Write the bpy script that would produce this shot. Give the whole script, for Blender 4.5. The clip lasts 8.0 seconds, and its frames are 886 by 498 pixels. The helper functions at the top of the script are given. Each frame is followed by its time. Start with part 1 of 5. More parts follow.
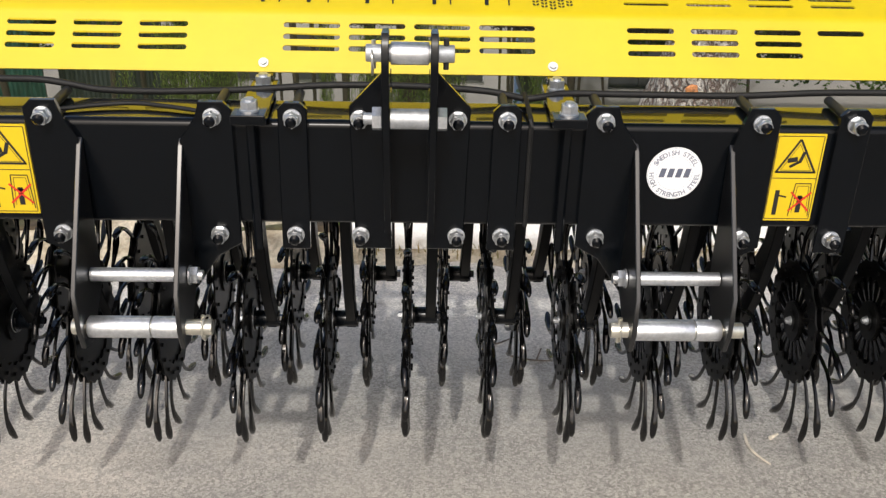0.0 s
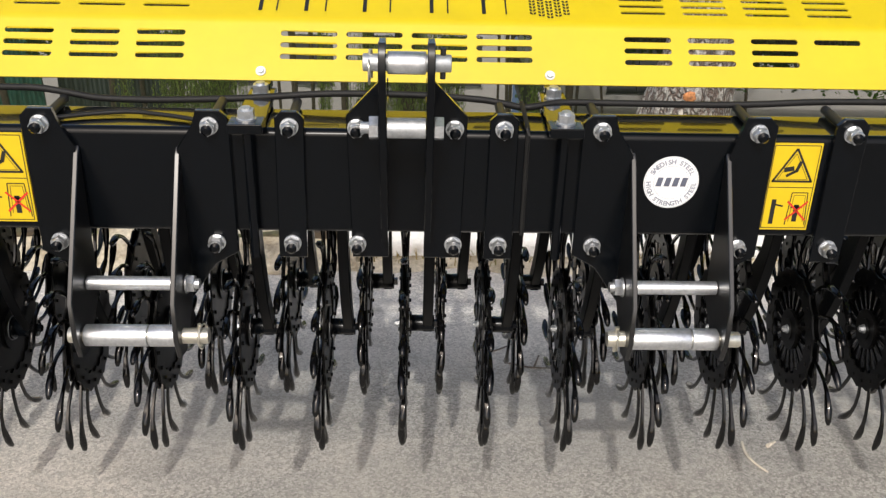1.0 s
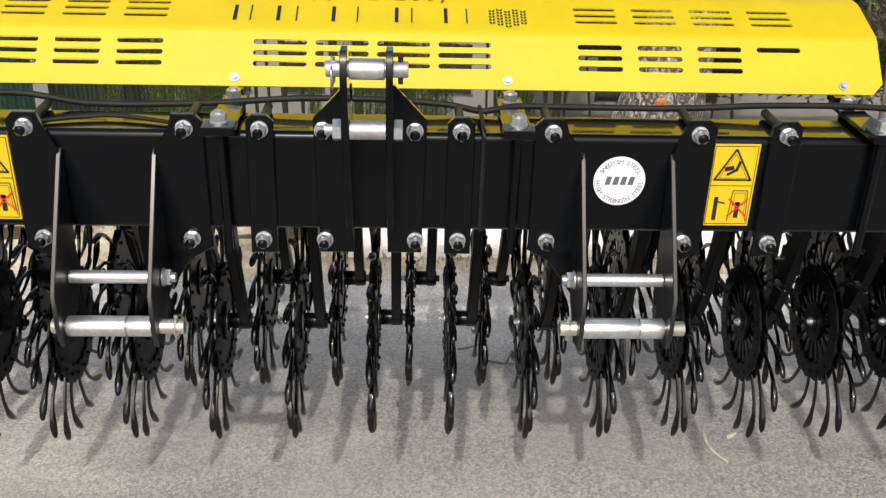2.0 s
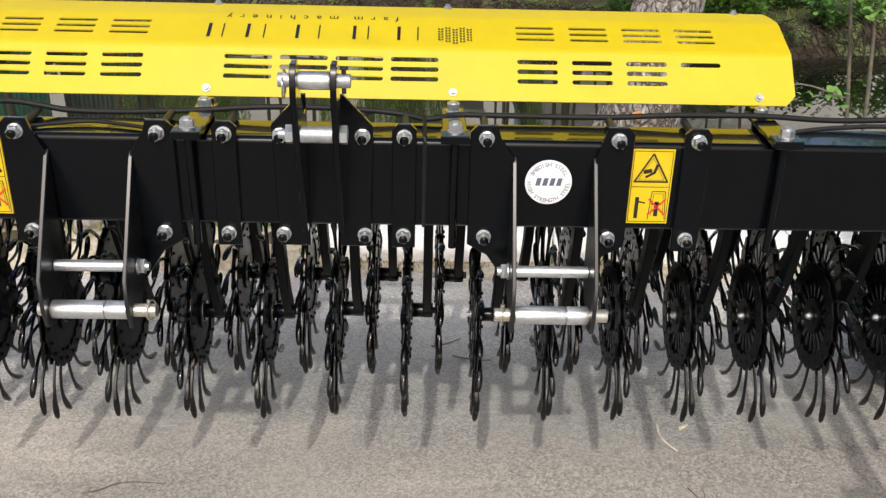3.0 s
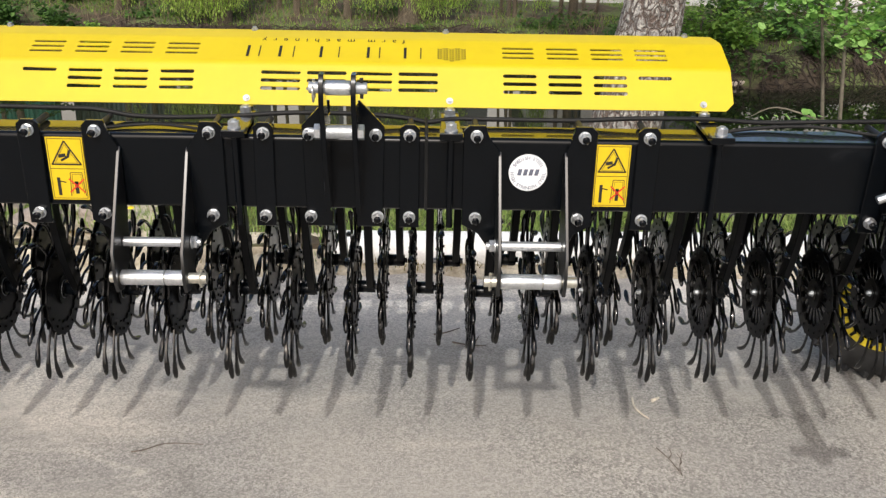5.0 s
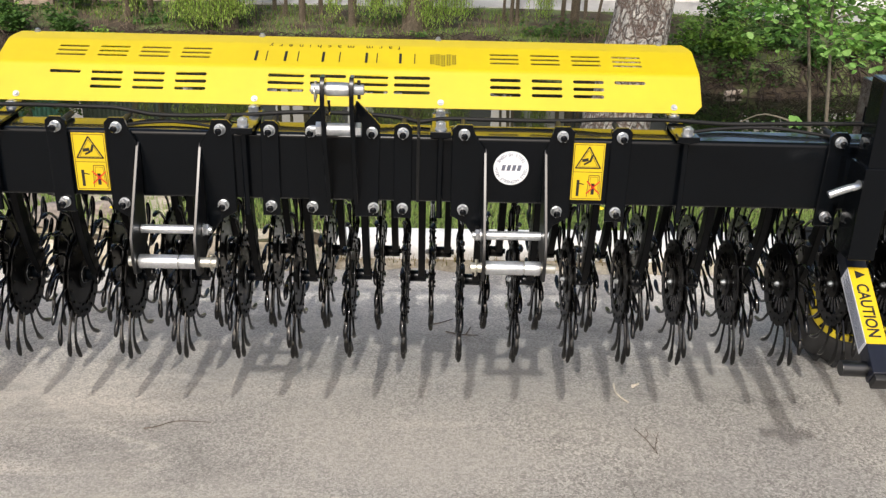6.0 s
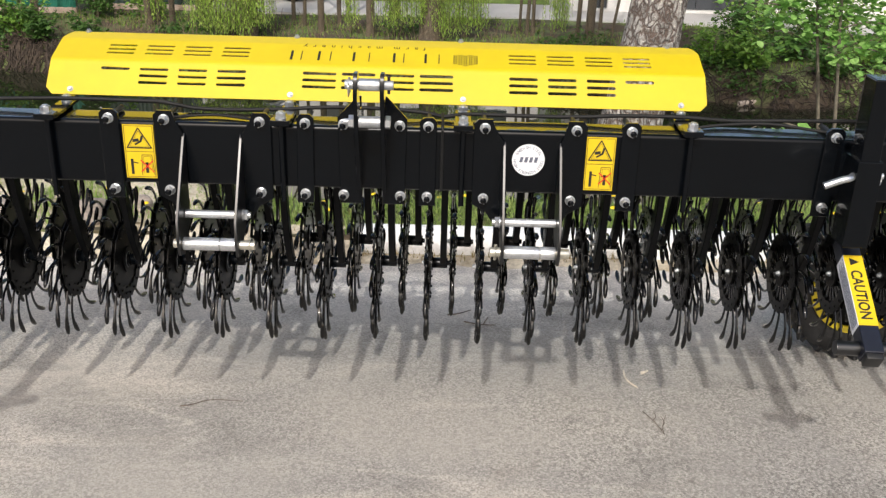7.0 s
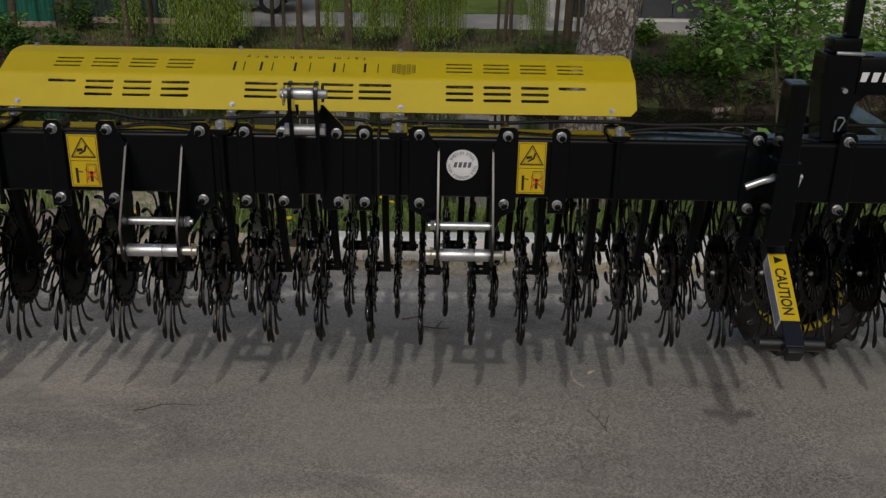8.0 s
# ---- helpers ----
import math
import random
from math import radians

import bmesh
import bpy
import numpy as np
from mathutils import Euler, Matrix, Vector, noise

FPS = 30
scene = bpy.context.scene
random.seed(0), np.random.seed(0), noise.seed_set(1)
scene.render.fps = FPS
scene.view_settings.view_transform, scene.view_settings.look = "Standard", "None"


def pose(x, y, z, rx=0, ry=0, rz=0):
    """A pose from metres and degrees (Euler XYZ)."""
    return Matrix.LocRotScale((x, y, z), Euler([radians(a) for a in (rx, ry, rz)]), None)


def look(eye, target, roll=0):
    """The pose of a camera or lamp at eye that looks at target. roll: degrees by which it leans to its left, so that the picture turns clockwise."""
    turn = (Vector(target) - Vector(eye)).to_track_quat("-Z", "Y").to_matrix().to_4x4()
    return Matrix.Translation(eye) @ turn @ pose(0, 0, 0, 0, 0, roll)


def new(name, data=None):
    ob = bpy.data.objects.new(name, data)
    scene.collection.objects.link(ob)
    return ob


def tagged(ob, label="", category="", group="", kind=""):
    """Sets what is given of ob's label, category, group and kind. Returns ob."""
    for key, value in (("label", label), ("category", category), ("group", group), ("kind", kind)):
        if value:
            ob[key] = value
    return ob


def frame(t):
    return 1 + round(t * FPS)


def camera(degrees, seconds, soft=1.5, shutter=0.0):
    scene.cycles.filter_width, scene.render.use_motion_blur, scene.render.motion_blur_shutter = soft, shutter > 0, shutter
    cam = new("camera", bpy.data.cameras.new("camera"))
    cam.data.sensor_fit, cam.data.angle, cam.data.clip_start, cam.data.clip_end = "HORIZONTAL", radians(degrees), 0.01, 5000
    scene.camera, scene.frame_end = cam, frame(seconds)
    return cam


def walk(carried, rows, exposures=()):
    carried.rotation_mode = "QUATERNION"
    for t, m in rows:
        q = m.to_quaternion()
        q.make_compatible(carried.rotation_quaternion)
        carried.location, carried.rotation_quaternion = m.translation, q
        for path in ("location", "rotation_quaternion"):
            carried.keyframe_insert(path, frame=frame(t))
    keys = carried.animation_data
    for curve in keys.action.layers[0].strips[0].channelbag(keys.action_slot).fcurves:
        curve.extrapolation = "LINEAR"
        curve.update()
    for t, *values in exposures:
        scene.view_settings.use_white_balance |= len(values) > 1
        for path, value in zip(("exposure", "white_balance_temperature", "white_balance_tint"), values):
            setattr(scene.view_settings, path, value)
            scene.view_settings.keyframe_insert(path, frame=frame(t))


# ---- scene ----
cam = camera(49.0, 8.0, soft=1.35)
PATH = [
    (0, (0.019, -1.583, 1.744), (0.077, 0.270, 0.788), 1.1),
    (0.5, (0.019, -1.579, 1.753), (0.074, 0.274, 0.801), 1.1),
    (1, (0.022, -1.580, 1.750), (0.083, 0.277, 0.804), 1.2),
    (1.5, (0.028, -1.610, 1.754), (0.090, 0.249, 0.812), 1.2),
    (2, (0.075, -1.689, 1.780), (0.153, 0.175, 0.848), 1.3),
    (2.2, (0.118, -1.733, 1.791), (0.189, 0.137, 0.870), 1.2),
    (3.3, (0.219, -1.962, 1.842), (0.250, -0.078, 0.951), 1.2),
    (3.5, (0.203, -2.017, 1.846), (0.224, -0.127, 0.968), 1.2),
    (4, (0.140, -2.186, 1.874), (0.155, -0.289, 1.008), 1.3),
    (4.5, (0.134, -2.276, 1.887), (0.156, -0.374, 1.032), 1.2),
    (5, (0.220, -2.352, 1.899), (0.254, -0.443, 1.060), 0.9),
    (5.2, (0.262, -2.395, 1.907), (0.290, -0.486, 1.069), 0.9),
    (6.3, (0.254, -2.666, 1.952), (0.274, -0.747, 1.136), 1.4),
    (6.5, (0.261, -2.720, 1.953), (0.254, -0.798, 1.142), 1.2),
    (7, (0.231, -2.806, 1.956), (0.227, -0.881, 1.152), 1.3),
    (7.5, (0.284, -2.854, 1.962), (0.292, -0.925, 1.168), 1.1),
    (8, (0.390, -2.895, 1.972), (0.410, -0.963, 1.189), 0.9),
]
walk(cam, [(t, look(eye, target, roll)) for t, eye, target, roll in PATH],
     exposures=[(0.0, -0.1), (2.2, -0.1), (4.0, -0.08), (6.3, 0.0), (7.6, 0.0), (7.7, -0.3), (7.8, -0.75), (7.9, -1.25), (8.0, -1.75)])
SUN_WAY = Vector((0.122, 1.012, -1.0))
# ---- light ----
world = bpy.data.worlds.new("world")
scene.world = world
world.use_nodes = True
wn, wl = world.node_tree.nodes, world.node_tree.links
sky = wn.new("ShaderNodeTexSky")
sky.sky_type, sky.sun_disc = "NISHITA", False
sky.sun_elevation, sky.sun_rotation = radians(44), radians(188)
sky.air_density, sky.dust_density, sky.ozone_density = 0.9, 4.5, 0.2
wn["Background"].inputs[1].default_value = 0.2
wl.new(sky.outputs[0], wn["Background"].inputs[0])
sun_data = bpy.data.lights.new("sun", "SUN")
sun_data.energy, sun_data.angle, sun_data.color = 2.15, radians(0.9), (1.0, 0.98, 0.935)
sun = new("sun", sun_data)
sun.matrix_world = look(-SUN_WAY * 12, (0, 0, 0))


# ---- materials ----
def mat(name, base, rough=0.5, metal=0.0, spec=0.5, var=0.15, scale=8.0, fine=60.0, bump=0.0, bscale=80.0, coat=0.0, second=None, mix=(0.45, 0.6), rvar=0.0, per=0.0):
    """A material with two scales of variation in colour, gloss and relief. second: a colour for patches between the mix limits."""
    m = bpy.data.materials.new(name)
    m.use_nodes = True
    n, l = m.node_tree.nodes, m.node_tree.links
    b = n["Principled BSDF"]
    b.inputs["Roughness"].default_value, b.inputs["Metallic"].default_value, b.inputs["Specular IOR Level"].default_value = rough, metal, spec
    if coat:
        b.inputs["Coat Weight"].default_value, b.inputs["Coat Roughness"].default_value = coat, 0.06
    co = n.new("ShaderNodeTexCoord")

    def tex(s, detail=6.0, rgh=0.6):
        t = n.new("ShaderNodeTexNoise")
        t.inputs["Scale"].default_value, t.inputs["Detail"].default_value, t.inputs["Roughness"].default_value = s, detail, rgh
        l.new(co.outputs["Object"], t.inputs["Vector"])
        return t
    big, small = tex(scale), tex(fine, 3.0)
    colour = n.new("ShaderNodeMix")
    colour.data_type = "RGBA"
    ramp = n.new("ShaderNodeMapRange")
    ramp.inputs[1].default_value, ramp.inputs[2].default_value = mix
    l.new(big.outputs[0], ramp.inputs[0])
    l.new(ramp.outputs[0], colour.inputs["Factor"])
    other = second or tuple(c * (1 - var) for c in base)
    colour.inputs["A"].default_value, colour.inputs["B"].default_value = (*base, 1), (*other, 1)
    hsv = n.new("ShaderNodeHueSaturation")
    l.new(colour.outputs["Result"], hsv.inputs["Color"])
    vr = n.new("ShaderNodeMapRange")
    vr.inputs[1].default_value, vr.inputs[2].default_value = 0.3, 0.7
    vr.inputs[3].default_value, vr.inputs[4].default_value = 1 - var, 1 + var
    l.new(small.outputs[0], vr.inputs[0])
    last = vr.outputs[0]
    if per:
        info = n.new("ShaderNodeObjectInfo")
        pr = n.new("ShaderNodeMapRange")
        pr.inputs[3].default_value, pr.inputs[4].default_value = 1 - per, 1 + per
        l.new(info.outputs["Random"], pr.inputs[0])
        mul = n.new("ShaderNodeMath")
        mul.operation = "MULTIPLY"
        l.new(last, mul.inputs[0])
        l.new(pr.outputs[0], mul.inputs[1])
        last = mul.outputs[0]
    l.new(last, hsv.inputs["Value"])
    l.new(hsv.outputs[0], b.inputs["Base Color"])
    if rvar:
        rr = n.new("ShaderNodeMapRange")
        rr.inputs[3].default_value, rr.inputs[4].default_value = max(0.02, rough - rvar), min(1, rough + rvar)
        l.new(big.outputs[0], rr.inputs[0])
        l.new(rr.outputs[0], b.inputs["Roughness"])
    if bump:
        bt = tex(bscale, 4.0)
        bp = n.new("ShaderNodeBump")
        bp.inputs["Strength"].default_value, bp.inputs["Distance"].default_value = bump, 0.01
        l.new(bt.outputs[0], bp.inputs["Height"])
        l.new(bp.outputs[0], b.inputs["Normal"])
    return m


BLACK = mat("black_paint", (0.0016, 0.0024, 0.0036), 0.24, spec=0.21, var=0.2, scale=5, rvar=0.04)


def glossed(m, low, high):
    """A smooth clear top coat, stronger towards grazing angles."""
    n, l = m.node_tree.nodes, m.node_tree.links
    lw = n.new("ShaderNodeLayerWeight")
    lw.inputs["Blend"].default_value = 0.5
    r = n.new("ShaderNodeMapRange")
    for i, x in enumerate((0.3, 0.62, low, high)):
        r.inputs[i + 1].default_value = x
    l.new(lw.outputs["Facing"], r.inputs[0])
    l.new(r.outputs[0], n["Principled BSDF"].inputs["Coat Weight"])
    n["Principled BSDF"].inputs["Coat Roughness"].default_value = 0.035


glossed(BLACK, 0.0, 1.0)
BLACK_CAST = mat("black_tine_paint", (0.0025, 0.0025, 0.0027), 0.08, spec=0.42, var=0.25, scale=20, rvar=0.03, bump=0.02, bscale=90, per=0.15)
BLACK_SATIN = mat("satin_black_paint", (0.003, 0.0034, 0.004), 0.3, spec=0.8, var=0.2, scale=8, rvar=0.05)
SATIN = mat("satin_black_plate", (0.003, 0.003, 0.003), 0.34, spec=0.12, var=0.3, scale=20, rvar=0.05, per=0.15)
BLUE_BLACK = mat("dark_stand_paint", (0.007, 0.009, 0.018), 0.36, var=0.2, scale=10, rvar=0.1)
RUBBER = mat("rubber", (0.012, 0.012, 0.0125), 0.65, var=0.3, scale=9, bump=0.2)
ARM_BLACK = mat("black_arm_paint", (0.002, 0.0024, 0.003), 0.36, spec=0.14, var=0.2, scale=8)
HOSE = mat("hose_rubber", (0.009, 0.009, 0.009), 0.6, spec=0.3, var=0.2, scale=20, bump=0.1)
YELLOW = mat("yellow_paint", (0.565, 0.436, 0.006), 0.42, var=0.035, scale=3, fine=14, rvar=0.06)
STICKER = mat("yellow_sticker", (0.64, 0.455, 0.008), 0.4, var=0.03, scale=14)
WHITE = mat("white_sticker", (0.8, 0.81, 0.83), 0.4, var=0.03, scale=14)
INK = mat("black_print", (0.012, 0.012, 0.012), 0.45, var=0.1)
PALE_INK = mat("pale_print", (0.26, 0.28, 0.33), 0.5, var=0.1)
GREY_INK = mat("grey_print", (0.1, 0.11, 0.15), 0.5, var=0.1)
RED = mat("red_print", (0.62, 0.03, 0.015), 0.45, var=0.08)
ZINC = mat("zinc_plated_steel", (0.66, 0.68, 0.7), 0.36, 0.92, var=0.12, scale=30, fine=150, rvar=0.1)
ZINC_DULL = mat("galvanised_steel", (0.48, 0.5, 0.52), 0.5, 0.85, var=0.15, scale=25, fine=120, rvar=0.12)
BRASSY = mat("yellow_zinc_steel", (0.7, 0.675, 0.58), 0.34, 0.9, var=0.15, scale=30, fine=120, rvar=0.1)


def asphalt_mat():
    """Worn asphalt: dusty and bare patches, drawn-out dust streaks, a paler zone towards the kerb, stone grain."""
    m = bpy.data.materials.new("worn_asphalt")
    m.use_nodes = True
    n, l = m.node_tree.nodes, m.node_tree.links
    p = n["Principled BSDF"]
    p.inputs["Roughness"].default_value, p.inputs["Specular IOR Level"].default_value = 0.9, 0.25
    co = n.new("ShaderNodeTexCoord")

    def tex(scale, detail, stretch=(1, 1, 1), turn=0.0, warp=0.0):
        mp = n.new("ShaderNodeMapping")
        mp.inputs["Scale"].default_value, mp.inputs["Rotation"].default_value = stretch, (0, 0, turn)
        l.new(co.outputs["Object"], mp.inputs["Vector"])
        t = n.new("ShaderNodeTexNoise")
        t.inputs["Scale"].default_value, t.inputs["Detail"].default_value, t.inputs["Distortion"].default_value = scale, detail, warp
        l.new(mp.outputs[0], t.inputs["Vector"])
        return t.outputs[0]

    def span(v, a, b, c, d):
        r = n.new("ShaderNodeMapRange")
        for i, x in enumerate((a, b, c, d)):
            r.inputs[i + 1].default_value = x
        l.new(v, r.inputs[0])
        return r.outputs[0]

    def blend(f, a, b):
        x = n.new("ShaderNodeMix")
        x.data_type = "RGBA"
        l.new(f, x.inputs["Factor"])
        for key, c in (("A", a), ("B", b)):
            if isinstance(c, tuple):
                x.inputs[key].default_value = (*c, 1)
            else:
                l.new(c, x.inputs[key])
        return x.outputs["Result"]

    def times(a, b):
        x = n.new("ShaderNodeMath")
        x.operation = "MULTIPLY"
        l.new(a, x.inputs[0])
        l.new(b, x.inputs[1])
        return x.outputs[0]
    patch = span(tex(1.1, 7), 0.42, 0.6, 0, 1)
    base = blend(patch, (0.38, 0.359, 0.322), (0.325, 0.309, 0.284))
    dust = span(tex(1.3, 6, (0.45, 2.6, 1), 0.12, 0.8), 0.56, 0.68, 0, 0.75)
    base = blend(dust, base, (0.52, 0.478, 0.42))
    # colour grows paler towards the kerb, with an uneven edge
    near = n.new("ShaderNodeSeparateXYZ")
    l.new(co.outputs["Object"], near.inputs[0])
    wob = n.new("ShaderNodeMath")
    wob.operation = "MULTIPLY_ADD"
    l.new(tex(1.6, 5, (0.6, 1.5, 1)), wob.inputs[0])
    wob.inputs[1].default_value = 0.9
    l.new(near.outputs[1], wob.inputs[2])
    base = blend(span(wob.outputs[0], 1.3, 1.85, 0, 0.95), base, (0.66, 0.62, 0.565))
    spread = n.new("ShaderNodeVectorMath")
    spread.operation = "DISTANCE"
    spread.inputs[1].default_value = (-1.2, 0.72, 0)
    l.new(co.outputs["Object"], spread.inputs[0])
    drift = n.new("ShaderNodeMath")
    drift.operation = "MULTIPLY_ADD"
    l.new(tex(2.1, 6, (0.5, 1.8, 1), 0.15, 0.6), drift.inputs[0])
    drift.inputs[1].default_value = 1.5
    l.new(spread.outputs["Value"], drift.inputs[2])
    base = blend(span(drift.outputs[0], 0.95, 1.5, 0.8, 0), base, (0.55, 0.505, 0.44))
    mid = n.new("ShaderNodeMath")
    mid.operation = "SUBTRACT"
    mid.inputs[1].default_value = 0.5
    l.new(tex(1.0, 5, (0.3, 1.25, 1), 0.1, 0.5), mid.inputs[0])
    size = n.new("ShaderNodeMath")
    size.operation = "ABSOLUTE"
    l.new(mid.outputs[0], size.inputs[0])
    vein = times(span(size.outputs[0], 0.0, 0.012, 0.65, 0), span(tex(0.8, 3), 0.46, 0.58, 0, 1))
    base = blend(vein, base, (0.55, 0.51, 0.45))
    bare_spot = times(span(tex(2.3, 7, (0.7, 1.2, 1), 0.0, 0.6), 0.54, 0.64, 0, 0.75), span(tex(9, 4), 0.35, 0.6, 0.3, 1))
    base = blend(bare_spot, base, (0.26, 0.247, 0.225))
    stain = span(tex(3.2, 5), 0.6, 0.72, 0, 0.5)
    base = blend(stain, base, (0.29, 0.268, 0.238))
    grit = n.new("ShaderNodeTexVoronoi")
    grit.inputs["Scale"].default_value = 160
    l.new(co.outputs["Object"], grit.inputs["Vector"])
    sep = n.new("ShaderNodeSeparateColor")
    l.new(grit.outputs["Color"], sep.inputs[0])
    bare = span(tex(2.0, 5), 0.36, 0.58, 0.5, 1.0)
    g1 = span(sep.outputs[0], 0, 1, 0.68, 1.32)
    g2 = span(tex(330, 2), 0.3, 0.7, 0.72, 1.28)
    stones = n.new("ShaderNodeTexVoronoi")
    stones.inputs["Scale"].default_value = 118
    l.new(co.outputs["Object"], stones.inputs["Vector"])
    sep2 = n.new("ShaderNodeSeparateColor")
    l.new(stones.outputs["Color"], sep2.inputs[0])
    coarse = n.new("ShaderNodeMix")
    coarse.inputs["A"].default_value = 1.0
    far = n.new("ShaderNodeVectorMath")
    far.operation = "DISTANCE"
    far.inputs[1].default_value = (1.25, 0.05, 0)
    l.new(co.outputs["Object"], far.inputs[0])
    worn = n.new("ShaderNodeMath")
    worn.operation = "MULTIPLY_ADD"
    l.new(tex(2.4, 6, (0.7, 1.5, 1), 0.2, 0.4), worn.inputs[0])
    worn.inputs[1].default_value = 2.4
    l.new(far.outputs["Value"], worn.inputs[2])
    l.new(span(worn.outputs[0], 1.55, 2.0, 1.0, 0.12), coarse.inputs["Factor"])
    l.new(span(sep2.outputs[1], 0.05, 0.7, 0.62, 1.14), coarse.inputs["B"])
    value = times(times(g1, g2), coarse.outputs["Result"])
    keep = n.new("ShaderNodeMix")
    keep.inputs["A"].default_value = 1.0
    l.new(bare, keep.inputs["Factor"])
    l.new(value, keep.inputs["B"])
    hsv = n.new("ShaderNodeHueSaturation")
    l.new(keep.outputs["Result"], hsv.inputs["Value"])
    l.new(base, hsv.inputs["Color"])
    l.new(hsv.outputs[0], p.inputs["Base Color"])
    bp = n.new("ShaderNodeBump")
    bp.inputs["Strength"].default_value, bp.inputs["Distance"].default_value = 0.5, 0.006
    l.new(value, bp.inputs["Height"])
    l.new(bp.outputs[0], p.inputs["Normal"])
    return m


ASPHALT = asphalt_mat()


# ---- mesh helpers ----
def box(bm, x0, x1, y0, y1, z0, z1, bevel=0.0, steps=3):
    r = bmesh.ops.create_cube(bm, size=1, matrix=Matrix.Translation(((x0 + x1) / 2, (y0 + y1) / 2, (z0 + z1) / 2)) @ Matrix.Diagonal((x1 - x0, y1 - y0, z1 - z0, 1)))
    if bevel:
        edges = list({e for v in r["verts"] for e in v.link_edges})
        bmesh.ops.bevel(bm, geom=edges, offset=bevel, segments=steps, affect="EDGES", profile=0.5)
    return bm


def rod(bm, p, q, r, seg=16, r2=None, bevel=0.0):
    p, q = Vector(p), Vector(q)
    turn = (q - p).to_track_quat("Z", "Y").to_matrix().to_4x4()
    made = bmesh.ops.create_cone(bm, cap_ends=True, segments=seg, radius1=r, radius2=r if r2 is None else r2, depth=(q - p).length, matrix=Matrix.Translation((p + q) / 2) @ turn)
    if bevel:
        caps = {f for v in made["verts"] for f in v.link_faces if len(f.verts) > 4}
        edges = list({e for f in caps for e in f.edges})
        bmesh.ops.bevel(bm, geom=edges, offset=bevel, segments=2, affect="EDGES", profile=0.5)
    return bm


def sweep(bm, pts, r, seg=8, caps=True):
    """A tube of radius r (a number or one a point) along points."""
    pts = [Vector(p) for p in pts]
    rings = []
    for i, p in enumerate(pts):
        d = (pts[min(i + 1, len(pts) - 1)] - pts[max(i - 1, 0)]).normalized()
        side = d.cross(Vector((0.3, 0.2, 1) if abs(d.z) < 0.9 else (1, 0.1, 0))).normalized()
        up = side.cross(d)
        rr = r[i] if isinstance(r, (list, tuple)) else r
        rings.append([bm.verts.new(p + (side * math.cos(a) + up * math.sin(a)) * rr) for a in [2 * math.pi * k / seg for k in range(seg)]])
    for a, b in zip(rings, rings[1:]):
        for k in range(seg):
            bm.faces.new((a[k], a[(k + 1) % seg], b[(k + 1) % seg], b[k]))
    if caps:
        bm.faces.new(rings[0][::-1])
        bm.faces.new(rings[-1])
    return bm


def spline(pts, n=8):
    """A smooth row of points through pts."""
    pts = [Vector(p) for p in pts]
    out = []
    for i in range(len(pts) - 1):
        a, b, c, d = pts[max(i - 1, 0)], pts[i], pts[i + 1], pts[min(i + 2, len(pts) - 1)]
        for k in range(n):
            t = k / n
            out.append(0.5 * ((2 * b) + (c - a) * t + (2 * a - 5 * b + 4 * c - d) * t * t + (3 * b - a - 3 * c + d) * t ** 3))
    return out + [pts[-1]]


def slab(bm, poly, axis, a, b, bevel=0.0):
    """A flat plate: poly in the two other axes, from a to b along axis."""
    def at(u, v, w):
        return {"x": (w, u, v), "y": (u, w, v), "z": (u, v, w)}[axis]
    lo = [bm.verts.new(at(u, v, a)) for u, v in poly]
    hi = [bm.verts.new(at(u, v, b)) for u, v in poly]
    f = [bm.faces.new(lo), bm.faces.new(hi[::-1])]
    n = len(poly)
    for k in range(n):
        f.append(bm.faces.new((lo[k], hi[k], hi[(k + 1) % n], lo[(k + 1) % n])))
    bmesh.ops.recalc_face_normals(bm, faces=f)
    if bevel:
        edges = list({e for g in f[:2] for e in g.edges})
        bmesh.ops.bevel(bm, geom=edges, offset=bevel, segments=1, affect="EDGES")
    return bm


def mesh_of(bm, material, smooth=40):
    me = bpy.data.meshes.new("mesh")
    bmesh.ops.recalc_face_normals(bm, faces=bm.faces)
    bm.to_mesh(me)
    bm.free()
    me.materials.append(material)
    if smooth:
        me.shade_smooth()
        me.set_sharp_from_angle(angle=radians(smooth))
    return me


def part(name, bm, material, parent=None, label="", smooth=40):
    ob = new(name, mesh_of(bm, material, 36 if smooth == 30 else smooth) if isinstance(bm, bmesh.types.BMesh) else bm)
    if smooth == 30:
        wn_mod = ob.modifiers.new("weighted", "WEIGHTED_NORMAL")
        wn_mod.keep_sharp, wn_mod.weight = True, 100
    if parent:
        ob.parent = parent
    return tagged(ob, label)


def thing(name, label, category, at=(0, 0, 0), group="", kind=""):
    ob = new(name)
    ob.location = at
    ob.empty_display_size = 0.1
    return tagged(ob, label, category, group, kind)


def B():
    return bmesh.new()


# ---- the ground ----
WATER = -2.1


def shore(x):
    """The far waterline."""
    u = max(-9, min(9, (x - 0.231) / 1.87 + 0.245))
    bay = min(1, max(0, (-5.3 - x) / 1.9))
    cove = min(1, max(0, (x - 5.7) / 1.4))
    return 14.69 - 1.2 * bay * bay * (3 - 2 * bay) + 0.7 * cove * cove * (3 - 2 * cove) + 1.911 * (-0.17 * u + 0.16 * math.sin(u * 1.1 + 1) + 0.08 * math.sin(u * 2.9))


